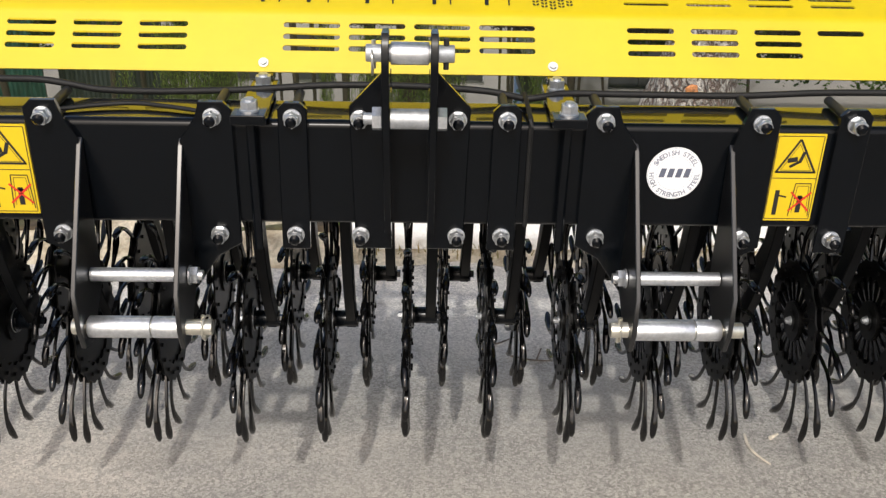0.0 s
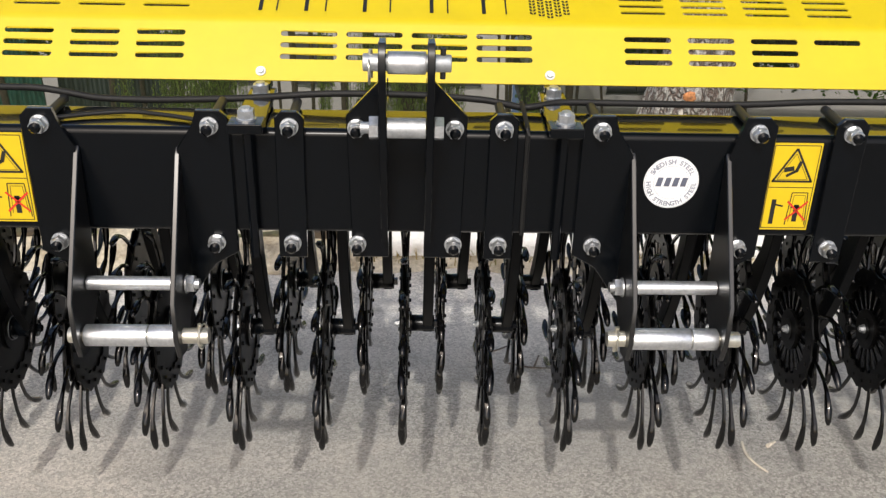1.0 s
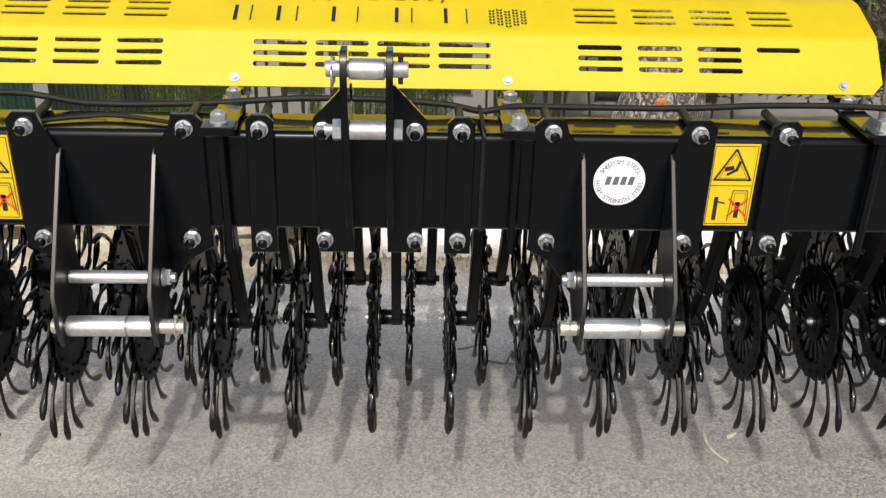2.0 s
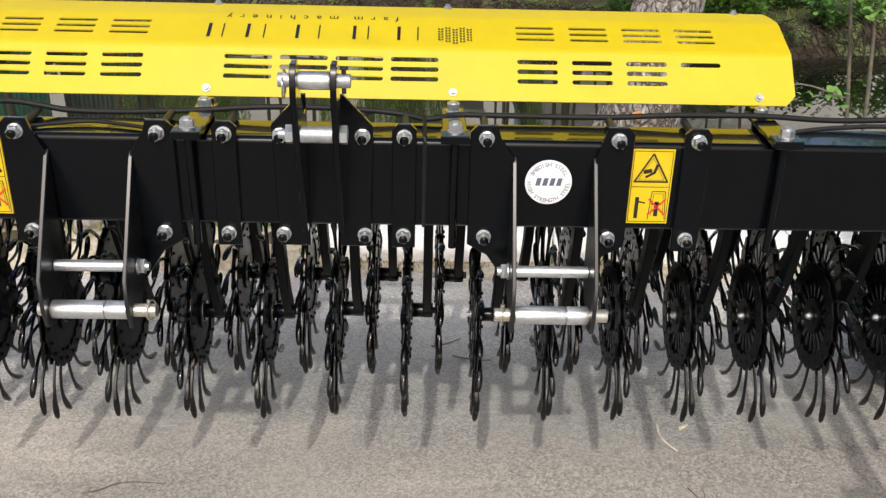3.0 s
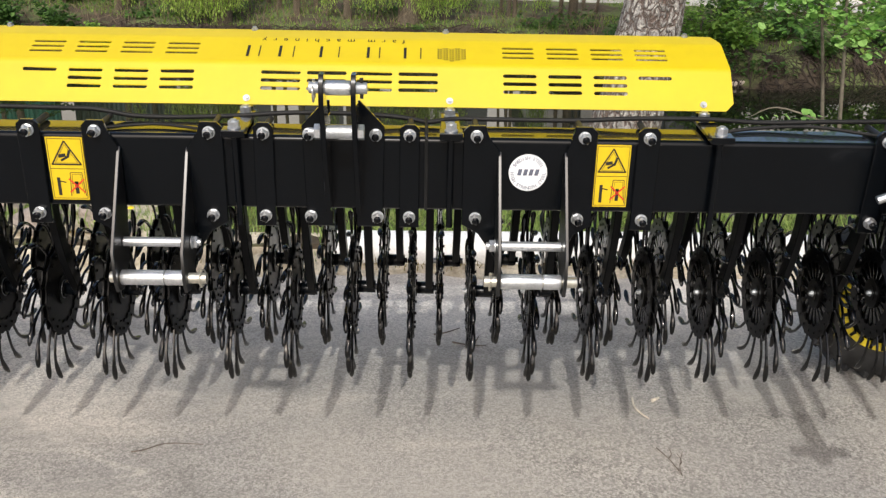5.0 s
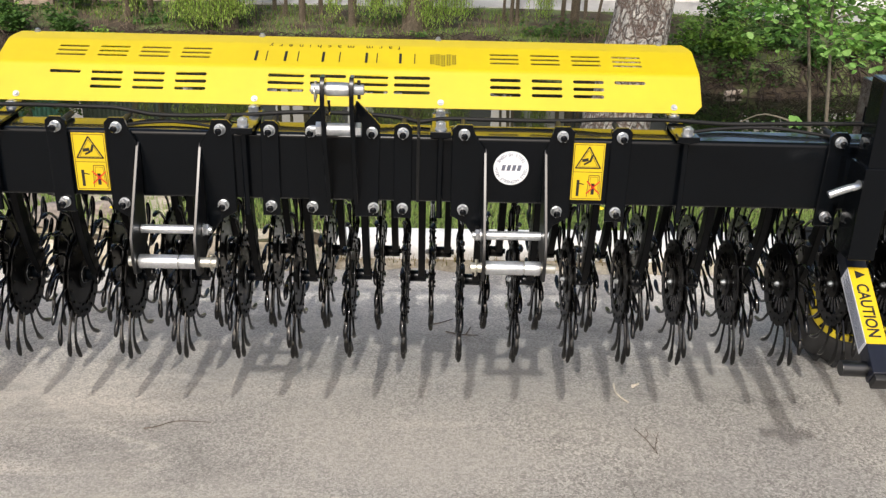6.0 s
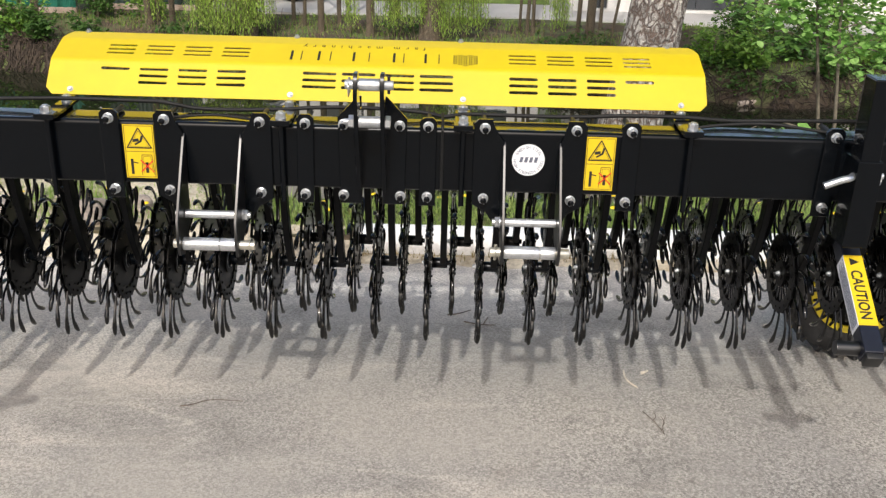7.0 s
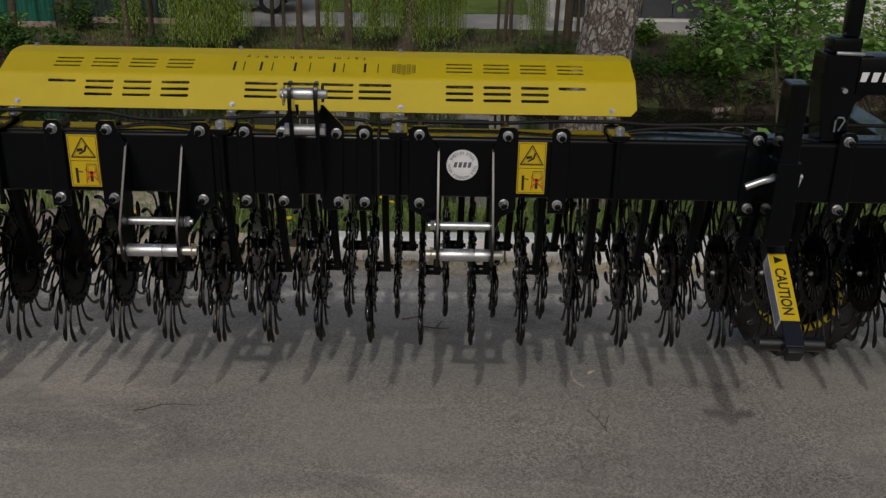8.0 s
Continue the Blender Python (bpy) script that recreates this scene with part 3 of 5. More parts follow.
# top link
def top_link():
    bm = B()
    for f, s in ((-0.030, -1), (0.045, 1)):
        a = f - s * 0.006
        slab(bm, [(a, LZ - 0.028), (a + s * 0.065, LZ - 0.028), (a + s * 0.072, UZ + 0.02), (a + s * 0.012, UZ + 0.085), (a, UZ + 0.085)], "y", -0.012, -0.0005, 0.0015)
    p = part("top_link_bracket", bm, BLACK, hoe, "black upper hitch bracket of two upright plates", 30)
    nuts_on(p, [(-0.078, UZ), (-0.08, LZ), (0.089, UZ), (0.092, LZ)])
    for f in (-0.030, 0.045):
        bm = B()
        slab(bm, [(-0.001, 0.985), (-0.05, 0.98), (-0.153, 1.29), (-0.15, 1.34), (-0.133, 1.358), (-0.105, 1.358), (-0.09, 1.34), (-0.08, 1.28), (-0.045, 1.235), (-0.001, 1.235)], "x", f - 0.006, f + 0.006, 0.0012)
        part("upright_plate", bm, BLACK, p)
    y, z = -0.125, 1.325
    bm = B()
    rod(bm, (-0.06, y, z), (0.076, y, z), 0.0135, 22, bevel=0.002)
    pin = part("top_pin", bm, ZINC_DULL, p, "steel top link pin")
    bm = B()
    rod(bm, (-0.022, y, z), (0.037, y, z), 0.0175, 26, bevel=0.0015)
    part("sleeve", bm, ZINC, p, "bright steel sleeve")
    bm = B()
    rod(bm, (0.063, y, z - 0.024), (0.063, y, z + 0.024), 0.0045, 10)
    part("roll_pin", bm, INK, pin)
    bm = B()
    rod(bm, (-0.048, y, z - 0.024), (-0.048, y, z + 0.02), 0.0035, 8)
    sweep(bm, [(-0.05, y - 0.02 * math.sin(a), z - 0.012 + 0.022 * math.cos(a)) for a in [2 * math.pi * k / 20 for k in range(21)]], 0.0018, 6)
    part("linch_pin", bm, BRASSY, pin, "brassy linch pin with a wire ring")
    y, z = -0.110, 1.214
    bm = B()
    rod(bm, (-0.023, y, z), (0.038, y, z), 0.0165, 24)
    rod(bm, (-0.066, y, z), (-0.05, y, z), 0.0095, 12)
    part("spacer_tube", bm, ZINC_DULL, p, "zinc spacer tube")
    for x0, x1 in ((-0.052, -0.037), (0.052, 0.067)):
        bm = B()
        rod(bm, (x0, y, z), (x1, y, z), 0.0195, 6, bevel=0.001)
        part("spacer_nut", bm, ZINC, p, "large zinc hex nut")


top_link()


# hood carriers: strap over the beam with a threaded rod before its face
def carrier(x):
    bm = B()
    slab(bm, [(x - 0.027, -0.042), (x + 0.027, -0.042), (x + 0.024, 0.185), (x - 0.024, 0.185)], "z", 1.174, 1.184, 0.0015)
    box(bm, x - 0.029, x + 0.029, -0.046, -0.0005, 1.176, 1.193, 0.002)
    box(bm, x - 0.024, x + 0.024, 0.122, 0.130, 1.03, 1.174)
    box(bm, x - 0.012, x + 0.012, 0.180, 0.222, 1.176, 1.192, 0.001)
    p = part("hood_carrier", bm, BLACK, hoe, "black strap carrying the hood over the beam", 30)
    bm = B()
    rod(bm, (x, -0.019, 0.935), (x, -0.019, 1.176), 0.0085, 14)
    part("threaded_rod", bm, BLACK, p)
    for y in (-0.019, 0.148):
        bm = B()
        z = 1.193 if y < 0 else 1.184
        rod(bm, (x, y, z), (x, y, z + 0.003), 0.0165, 20)
        rod(bm, (x, y, z + 0.003), (x, y, z + 0.018), 0.0152, 6, bevel=0.0006)
        rod(bm, (x, y, z + 0.018), (x, y, z + 0.022), 0.0085, 12)
        part("carrier_nut", bm, ZINC, p, "shiny zinc hex nut", smooth=0)


for x in (-0.955, -0.262, 0.277, 0.953):
    carrier(x)


# stickers
def warning_sticker(x0, x1, z0, z1):
    bm = B()
    box(bm, x0, x1, -0.0016, 0.0002, z0, z1)
    st = part("warning_sticker", bm, STICKER, hoe, "yellow warning sticker with black signs and a red cross")
    w, h, y = x1 - x0, z1 - z0, -0.0022

    def flat(name, polys, material, yy=y):
        bm = B()
        for poly in polys:
            bm.faces.new([bm.verts.new((x0 + u * w, yy, z0 + v * h)) for u, v in poly])
        part(name, bm, material, st, smooth=0)

    def line(a, b, t=0.012):
        d = Vector((b[0] - a[0], (b[1] - a[1]) * h / w)).normalized()
        n = Vector((-d.y, d.x * w / h)) * t
        return [(a[0] - n.x, a[1] - n.y), (b[0] - n.x, b[1] - n.y), (b[0] + n.x, b[1] + n.y), (a[0] + n.x, a[1] + n.y)]
    flat("border", [line(p, q, 0.008) for p, q in (((.04, .5), (.96, .5)), ((.04, .975), (.96, .975)), ((.04, .025), (.96, .025)), ((.04, .025), (.04, .975)), ((.96, .025), (.96, .975)))], INK)
    flat("triangle", [line((.09, .57), (.91, .57), .022), line((.1, .565), (.5, .94), .022), (line((.9, .565), (.5, .94), .022))], INK)
    flat("triangle_inner", [line((.19, .592), (.81, .592), .005), line((.19, .59), (.5, .885), .005), line((.81, .59), (.5, .885), .005)], INK)
    flat("sign", [line((.36, .63), (.55, .69), .03), line((.55, .68), (.62, .8), .035), line((.3, .7), (.5, .72), .05)], INK, y - 0.0003)
    flat("sign", [line((.22, .07), (.22, .36), .045), line((.25, .3), (.42, .28), .018), line((.7, .1), (.7, .3), .05), line((.58, .27), (.82, .27), .02)], INK)
    flat("frame_sign", [line((.52, .06), (.56, .44), .01), line((.56, .44), (.88, .44), .01), line((.88, .44), (.93, .06), .01), line((.58, .1), (.61, .41), .005), line((.61, .41), (.84, .41), .005), line((.84, .41), (.88, .1), .005)], INK, y - 0.0002)
    flat("red_cross", [line((.5, .12), (.92, .34), .02), line((.5, .34), (.92, .12), .02)], RED, y - 0.0006)


warning_sticker(0.647, 0.735, 0.990, 1.157)
warning_sticker(-0.740, -0.648, 0.990, 1.157)
# round steel maker's badge, as plain shapes
bm = B()
rod(bm, (0.476, -0.0016, 1.080), (0.476, 0.0002, 1.080), 0.0492, 48)
badge = part("round_badge", bm, WHITE, hoe, "round white steel badge with grey print")


def ring_flat(bm, cx, cz, r0, r1, y, n=48):
    a = [[bm.verts.new((cx + r * math.cos(2 * math.pi * k / n), y, cz + r * math.sin(2 * math.pi * k / n))) for k in range(n)] for r in (r0, r1)]
    for k in range(n):
        bm.faces.new((a[0][k], a[0][(k + 1) % n], a[1][(k + 1) % n], a[1][k]))


bm = B()
ring_flat(bm, 0.476, 1.080, 0.0313, 0.0318, -0.0021)
ring_flat(bm, 0.476, 1.080, 0.0472, 0.0477, -0.0021)
part("print_ring", bm, PALE_INK, badge, smooth=0)
bm = B()
for k in range(4):
    x = 0.476 + (k - 1.5) * 0.0146
    slab(bm, [(x - 0.006, 1.0725), (x + 0.004, 1.0725), (x + 0.0075, 1.0895), (x - 0.002, 1.0895)], "y", -0.0021, -0.0018)
part("print_mark", bm, GREY_INK, badge, "plain grey printed bars", smooth=0)


def on_arc(text, up, step, size):
    n = len(text)
    for k, ch in enumerate(text):
        if ch == " ":
            continue
        a = radians((90 if up else 270) + (1 if up else -1) * (-(k - (n - 1) / 2) * step))
        r = 0.0352 if up else 0.0447

        def place(u, v, a=a, r=r):
            out, along = Vector((math.cos(a), math.sin(a))), Vector((math.sin(a), -math.cos(a)))
            if not up:
                out, along = -out, -along
            c = Vector((math.cos(a), math.sin(a))) * r + along * u + out * v
            return (0.476 + c.x, -0.0021, 1.080 + c.y)
        words("print_letter", ch, size, badge, PALE_INK, place, bold=0.0004)


on_arc("SWEDISH STEEL", True, 10.4, 0.0125)
on_arc("HIGH STRENGTH STEEL", False, 9.6, 0.012)


# side stands, posts and gauge wheels
def side_stand(x, turn):
    bm = B()
    box(bm, x - 0.029, x + 0.027, -0.138, -0.056, 0.9, 1.38, 0.005)
    post = part("stand_post", bm, BLACK, hoe, "black square post before the beam", 30)
    bm = B()
    for p in ((x - 0.037, x + 0.035, -0.146, -0.138), (x - 0.037, x + 0.035, -0.056, -0.048)):
        box(bm, *p, 0.882, 1.145, 0.0015)
    for p in ((x - 0.037, x - 0.029), (x + 0.027, x + 0.035)):
        box(bm, *p, -0.138, -0.056, 0.882, 1.145)
    box(bm, x - 0.05, x + 0.05, -0.048, -0.0005, 1.0, 1.14)
    part("sleeve", bm, BLACK, post, smooth=30)
    bm = B()
    sweep(bm, spline([(x - 0.126, -0.15, 1.073), (x - 0.08, -0.15, 1.092), (x - 0.055, -0.146, 1.097), (x - 0.036, -0.12, 1.096)], 4), 0.0105, 10)
    part("lock_pin", bm, ZINC, post, "bright bent steel lock pin")
    bm = B()
    rod(bm, (x + 0.031, -0.12, 1.098), (x + 0.05, -0.12, 1.098), 0.009, 12)
    sweep(bm, [(x + 0.045, -0.121, 1.1), (x + 0.044, -0.124, 1.085), (x + 0.038, -0.126, 1.065)], 0.004, 8)
    part("pin_clip", bm, ZINC, post, "small bright clip on the pin")
    w = 0.028
    bm = B()
    box(bm, -w, w, -w, w, -0.3314, 0.085, 0.004)
    leg = part("leg", bm, BLUE_BLACK, hoe, "dark leaning stand leg with a foot bar", 30)
    leg.matrix_local = Matrix.Translation((x + 0.0233, -0.08, 0.801 + 0.0045 * x)) @ Matrix.Rotation(radians(3.9 * turn), 4, "Y") @ Matrix.Rotation(radians(-58.9), 4, "X") @ Matrix.Rotation(radians(-4.5 * turn), 4, "Z")
    bm = B()
    rod(bm, (-0.095, 0.012, -0.297), (0.098, 0.012, -0.297), 0.0215, 20, bevel=0.002)
    part("foot_bar", bm, BLACK_SATIN, leg, smooth=30)
    # solid dark block at the leg's lower end
    bm = B()
    box(bm, -0.024, 0.024, -0.024, 0.024, -0.35, -0.33, 0.003)
    part("hollow_end", bm, INK, leg)
    bm = B()
    box(bm, -w, w, -w - 0.0012, -w + 0.0002, -0.242, 0.006)
    lab = part("caution_label", bm, STICKER, leg, "yellow caution label")
    words("label_words", "CAUTION", 0.046, lab, INK, lambda u, v: (-0.0165 + v, -w - 0.0017, -0.136 - u), width=0.172, bold=0.0011)
    bm = B()
    bm.faces.new([bm.verts.new(p) for p in ((-0.013, -w - 0.0017, -0.004), (-0.013, -w - 0.0017, -0.032), (0.016, -w - 0.0017, -0.018))])
    part("label_triangle", bm, INK, lab, smooth=0)
    bm = B()
    box(bm, -w - 0.0012, -w + 0.0002, -w, w, -0.242, 0.006)
    lab = part("white_label", bm, WHITE, leg, "white label with fine print bars")
    bm = B()
    for k in range(9):
        box(bm, -w - 0.0017, -w - 0.0009, -0.022 + 0.005 * k, -0.0202 + 0.005 * k, -0.232, -0.004 - 0.012 * (k % 3))
    part("print_bars", bm, GREY_INK, lab, smooth=0)


side_stand(1.441, 1)
side_stand(-1.487, -1)


def gauge_wheel(x, y):
    """A lugged wheel standing across the machine, its rim towards the beam."""
    R = 0.3
    bm = B()
    prof = [(-0.085, 0.176), (-0.1, 0.205), (-0.1, 0.255), (-0.08, 0.287), (0.0, 0.3), (0.08, 0.287), (0.1, 0.255), (0.1, 0.205), (0.085, 0.176)]
    n = 48
    rows = [[bm.verts.new((u, r * math.sin(2 * math.pi * k / n), r * math.cos(2 * math.pi * k / n))) for k in range(n)] for u, r in prof]
    for a, b in zip(rows, rows[1:] + rows[:1]):
        for k in range(n):
            bm.faces.new((a[k], a[(k + 1) % n], b[(k + 1) % n], b[k]))
    w = part("gauge_wheel", bm, RUBBER, hoe, "black lugged tyre on a yellow rim", 40)
    w.location, w.rotation_euler = (x, y, R + 0.003 + 0.0045 * x), (0, 0, radians(78))
    bm = B()
    box(bm, -0.05, 0.05, -0.011, 0.011, -0.013, 0.013, 0.003)
    LUG = mesh_of(bm, RUBBER)
    for k in range(24):
        for s in (-1, 1):
            a = 2 * math.pi * (k + 0.25 * s) / 24
            o = part("tread_lug", LUG, None, w)
            o.matrix_local = Matrix.Rotation(a, 4, "X") @ Matrix.Translation((s * 0.05, 0, 0.2885)) @ Matrix.Rotation(s * 0.5, 4, "Z")
    bm = B()
    prof = [(-0.09, 0.178), (-0.104, 0.175), (-0.1, 0.152), (-0.088, 0.15), (-0.07, 0.165), (0.09, 0.178)]
    rows = [[bm.verts.new((u, r * math.sin(2 * math.pi * k / 40), r * math.cos(2 * math.pi * k / 40))) for k in range(40)] for u, r in prof]
    for a, b in zip(rows, rows[1:] + rows[:1]):
        for k in range(40):
            bm.faces.new((a[k], a[(k + 1) % 40], b[(k + 1) % 40], b[k]))
    rim = part("rim", bm, YELLOW, w, "bright yellow wheel rim")
    bm = B()
    box(bm, -0.1065, -0.09, -0.0058, 0.0058, 0.149, 0.173, 0.001, 1)
    GAP = mesh_of(bm, BLACK)
    for k in range(24):
        o = part("rim_slot", GAP, None, rim)
        o.matrix_local = Matrix.Rotation(2 * math.pi * k / 24, 4, "X")
    bm = B()
    rod(bm, (-0.075, 0, 0), (-0.055, 0, 0), 0.166, 40, r2=0.166, bevel=0.004)
    part("wheel_disc", bm, ARM_BLACK, w, "black dished wheel disc")
    bm = B()
    rod(bm, (-0.095, 0, 0), (0.14, 0, 0), 0.045, 20)
    part("axle_hub", bm, BLACK, w)
    bm = B()
    slab(bm, [(0.121, 1.12), (0.121, 1.02), (y + 0.13, 1.02), (y + 0.13, 0.29), (y + 0.2, 0.29), (y + 0.2, 1.12)], "x", x - 0.04, x + 0.06, 0.003)
    part("gauge_wheel_arm", bm, BLACK, hoe)


gauge_wheel(1.93, 0.865)

# hose along the beam
def hose(pts, r, name="hose"):
    bm = B()
    sweep(bm, spline(pts, 6), r, 10)
    part(name, bm, HOSE, hoe, "black hose along the beam, with a thin tube for its reflection")


hose([(-2.5, 0.13, 1.19), (-1.6, 0.125, 1.185), (-1.2, 0.13, 1.19), (-0.95, 0.128, 1.198), (-0.72, 0.125, 1.197), (-0.657, 0.125, 1.196), (-0.609, 0.125, 1.189), (-0.551, 0.128, 1.178), (-0.461, 0.13, 1.175), (-0.369, 0.128, 1.178), (-0.278, 0.125, 1.183), (-0.156, 0.125, 1.192), (-0.055, 0.125, 1.194), (0.047, 0.125, 1.192), (0.139, 0.122, 1.187), (0.18, 0.118, 1.182), (0.217, 0.105, 1.179), (0.253, 0.11, 1.182), (0.293, 0.122, 1.184), (0.396, 0.125, 1.183), (0.604, 0.125, 1.183), (0.77, 0.125, 1.191), (0.95, 0.125, 1.192), (1.108, 0.128, 1.184), (1.3, 0.125, 1.19), (1.7, 0.125, 1.195), (2.5, 0.13, 1.19)], 0.0063)
# thin low tube shaped as the hose's reflection in the beam's top
hose([(-0.62, 0.02, 1.174), (-0.585, 0.035, 1.174), (-0.54, 0.05, 1.175), (-0.48, 0.06, 1.176), (-0.42, 0.05, 1.175), (-0.36, 0.03, 1.174)], 0.004)
hose([(0.95, 0.04, 1.176), (1.05, 0.05, 1.19), (1.2, 0.055, 1.196), (1.33, 0.04, 1.185), (1.4, 0.03, 1.177)], 0.005)
bm = B()
sweep(bm, [(0.214, 0.108, 1.187), (0.216, 0.05, 1.179), (0.216, 0.0, 1.1745), (0.216, -0.0035, 1.165), (0.216, -0.0035, 0.975)], 0.0045, 6)
part("cable_tie", bm, HOSE, hoe, "flat black cable tie round the beam")


# lift frame beyond the beam's end
def lift_frame(x):
    bm = B()
    slab(bm, [(x + 0.022, 1.438), (x + 0.022, 1.34), (x + 0.044, 1.1695), (x + 0.13, 1.1695), (x + 0.122, 1.235), (x + 0.133, 1.29), (x + 0.165, 1.318), (x + 0.165, 1.438)], "y", 0.015, 0.115, 0.003)
    fr = part("lift_frame", bm, BLACK, hoe, "black lifting frame with white lettering")
    bm = B()
    box(bm, x + 0.125, x + 0.95, 0.009, 0.121, 1.319, 1.434, 0.005)
    arm = part("lift_arm", bm, BLACK, fr)
    bm = B()
    for k in range(9):
        slab(bm, [(x + 0.132 + 0.034 * k, 1.36), (x + 0.150 + 0.034 * k, 1.36), (x + 0.158 + 0.034 * k, 1.389), (x + 0.136 + 0.034 * k, 1.389)], "y", 0.0075, 0.0089)
    part("print_bars", bm, WHITE, arm, "plain white printed bars", smooth=0)
    bm = B()
    rod(bm, (x + 0.092, 0.016, 1.332), (x + 0.092, 0.004, 1.332), 0.0085, 6)
    part("frame_bolt", bm, ZINC, fr, "bright frame bolt")
    bm = B()
    box(bm, x + 0.041, x + 0.13, 0.025, 0.105, 1.438, 1.487, 0.006)
    box(bm, x + 0.083, x + 0.124, 0.04, 0.09, 1.487, 1.66, 0.005)
    lug = part("frame_lug", bm, BLACK, fr)
    bm = B()
    rod(bm, (x + 0.05, 0.014, 1.444), (x + 0.135, 0.014, 1.442), 0.006, 16, bevel=0.002)
    part("lug_pin", bm, ZINC_DULL, lug, "dull steel pin")
    bm = B()
    sweep(bm, [(x + 0.078 + u, 0.004, z) for u, z in ((0, 1.205), (0, 1.238), (0.006, 1.25), (0.022, 1.25), (0.028, 1.24), (0.012, 1.208))], 0.0028, 7)
    part("wire_clip", bm, ZINC, fr, "bent bright wire clip")


lift_frame(1.537)


# ---- the pond and its banks ----
WATER_MAT = mat("pond_water", (0.014, 0.017, 0.009), 0.015, spec=0.95, var=0.1, scale=2, bump=0.03, bscale=3.0)
bm = B()
rows = [[bm.verts.new((x, y, WATER)) for x in (-60, -9, 0, 9, 60)] for y in (4.5, 7, 11, 17.5)]
for a, b in zip(rows, rows[1:]):
    for k in range(4):
        bm.faces.new((a[k], a[k + 1], b[k + 1], b[k]))
tagged(part("water", bm, WATER_MAT), "still dark pond water mirroring the trees", "water", kind="structure")

KERB_W = mat("white_kerb_paint", (0.86, 0.86, 0.85), 0.8, var=0.1, scale=6, fine=50, bump=0.3, bscale=60, second=(0.62, 0.6, 0.55), mix=(0.62, 0.78), per=0.04)
kerb = thing("kerb", "white-painted concrete kerb stones beside the asphalt", "kerb", (0, 1.765, 0), kind="structure")
bm = B()
box(bm, 0, 0.99, 0, 0.11, -0.1, 0.137, 0.008)
KERB = mesh_of(bm, KERB_W)
for k in range(8):
    o = part("kerb_stone", KERB, None, kerb)
    o.location = (-0.235 + k, 0.004 * math.sin(k * 2.1), 0.003 * math.sin(k * 1.7))
DIRT = mat("dry_dirt", (0.56, 0.5, 0.39), 0.95, var=0.25, scale=7, fine=60, bump=0.8, bscale=50, second=(0.36, 0.3, 0.21))
rr = random.Random(11)


def strip(name, xs, y0, y1, label, wob, rise=0.0):
    bm = B()
    rows = []
    for x in xs:
        a, b = y0 + wob * noise.noise((x * 3, 1, 0)), y1
        rows.append([bm.verts.new((x, a + (b - a) * t, 0.001 + rise * t * (2 - t) + 0.018 * math.sin(math.pi * min(1, t * 0.7)) + 0.006 * noise.noise((x * 9, t * 3, 5)) * (t > 0))) for t in (0, 0.2, 0.45, 0.7, 1)])
    for a, b in zip(rows, rows[1:]):
        for k in range(4):
            bm.faces.new((a[k], b[k], b[k + 1], a[k + 1]))
    return tagged(part(name, bm, DIRT), label, "dirt", kind="structure")


strip("dirt_strip", [-0.3 + 0.08 * i for i in range(90)], 1.655, 1.764, "dry yellow-brown dirt along the kerb", 0.07)
strip("dirt_edge", [-9 + 0.1 * i for i in range(89)], 1.66, 1.92, "dry dirt at the asphalt's edge", 0.1, 0.085)


bm = B()
rows = [[bm.verts.new((-9 + 0.12 * i, 1.88 + 0.1 * j + 0.04 * noise.noise((i * 0.4, j, 2)), bank(-9 + 0.12 * i, 1.88 + 0.1 * j) + 0.014 + 0.02 * noise.noise((i * 0.5, j * 0.6, 9)))) for j in range(9)] for i in range(67)]
for a, b in zip(rows, rows[1:]):
    for k in range(8):
        bm.faces.new((a[k], b[k], b[k + 1], a[k + 1]))
tagged(part("dirt_patch", bm, DIRT), "bare dry dirt between the stones", "dirt", kind="structure")


def leaves(name, spots, size, ratio, material, parent=None, droop=0.0, seed=1, bend=0.15, rounded=False):
    """Many small leaves: for each spot (x, y, z) a folded leaf of about that size. As one mesh."""
    r = random.Random(seed)
    verts, faces = [], []
    for x, y, z in spots:
        s = size * r.uniform(0.6, 1.25)
        a, t = r.uniform(0, 6.283), (r.uniform(-0.6, 0.9) if droop < 1 else r.uniform(-0.25, 0.4)) - droop
        d = Vector((math.cos(a) * math.cos(t), math.sin(a) * math.cos(t), math.sin(t)))
        w = d.cross(Vector((r.uniform(-.4, .4), r.uniform(-.4, .4), 1))).normalized() * (s * ratio / 2)
        up = w.cross(d).normalized() * (s * bend)
        c = Vector((x, y, z))
        i = len(verts)
        if rounded:
            verts += [c, c + d * s * 0.18 + w * 0.75 + up, c + d * s * 0.55 + w + up, c + d * s * 0.88 + w * 0.6, c + d * s, c + d * s * 0.88 - w * 0.6, c + d * s * 0.55 - w + up, c + d * s * 0.18 - w * 0.75 + up]
            faces += [(i, i + 1, i + 2, i + 3, i + 4), (i, i + 4, i + 5, i + 6, i + 7)]
            continue
        verts += [c, c + d * s * 0.35 + w + up, c + d * s * 0.8 + w * 0.7, c + d * s, c + d * s * 0.8 - w * 0.7, c + d * s * 0.35 - w + up]
        faces += [(i, i + 1, i + 2, i + 3), (i, i + 3, i + 4, i + 5)]
    me = bpy.data.meshes.new(name)
    me.from_pydata([tuple(v) for v in verts], [], faces)
    me.materials.append(material)
    return part(name, me, None, parent)


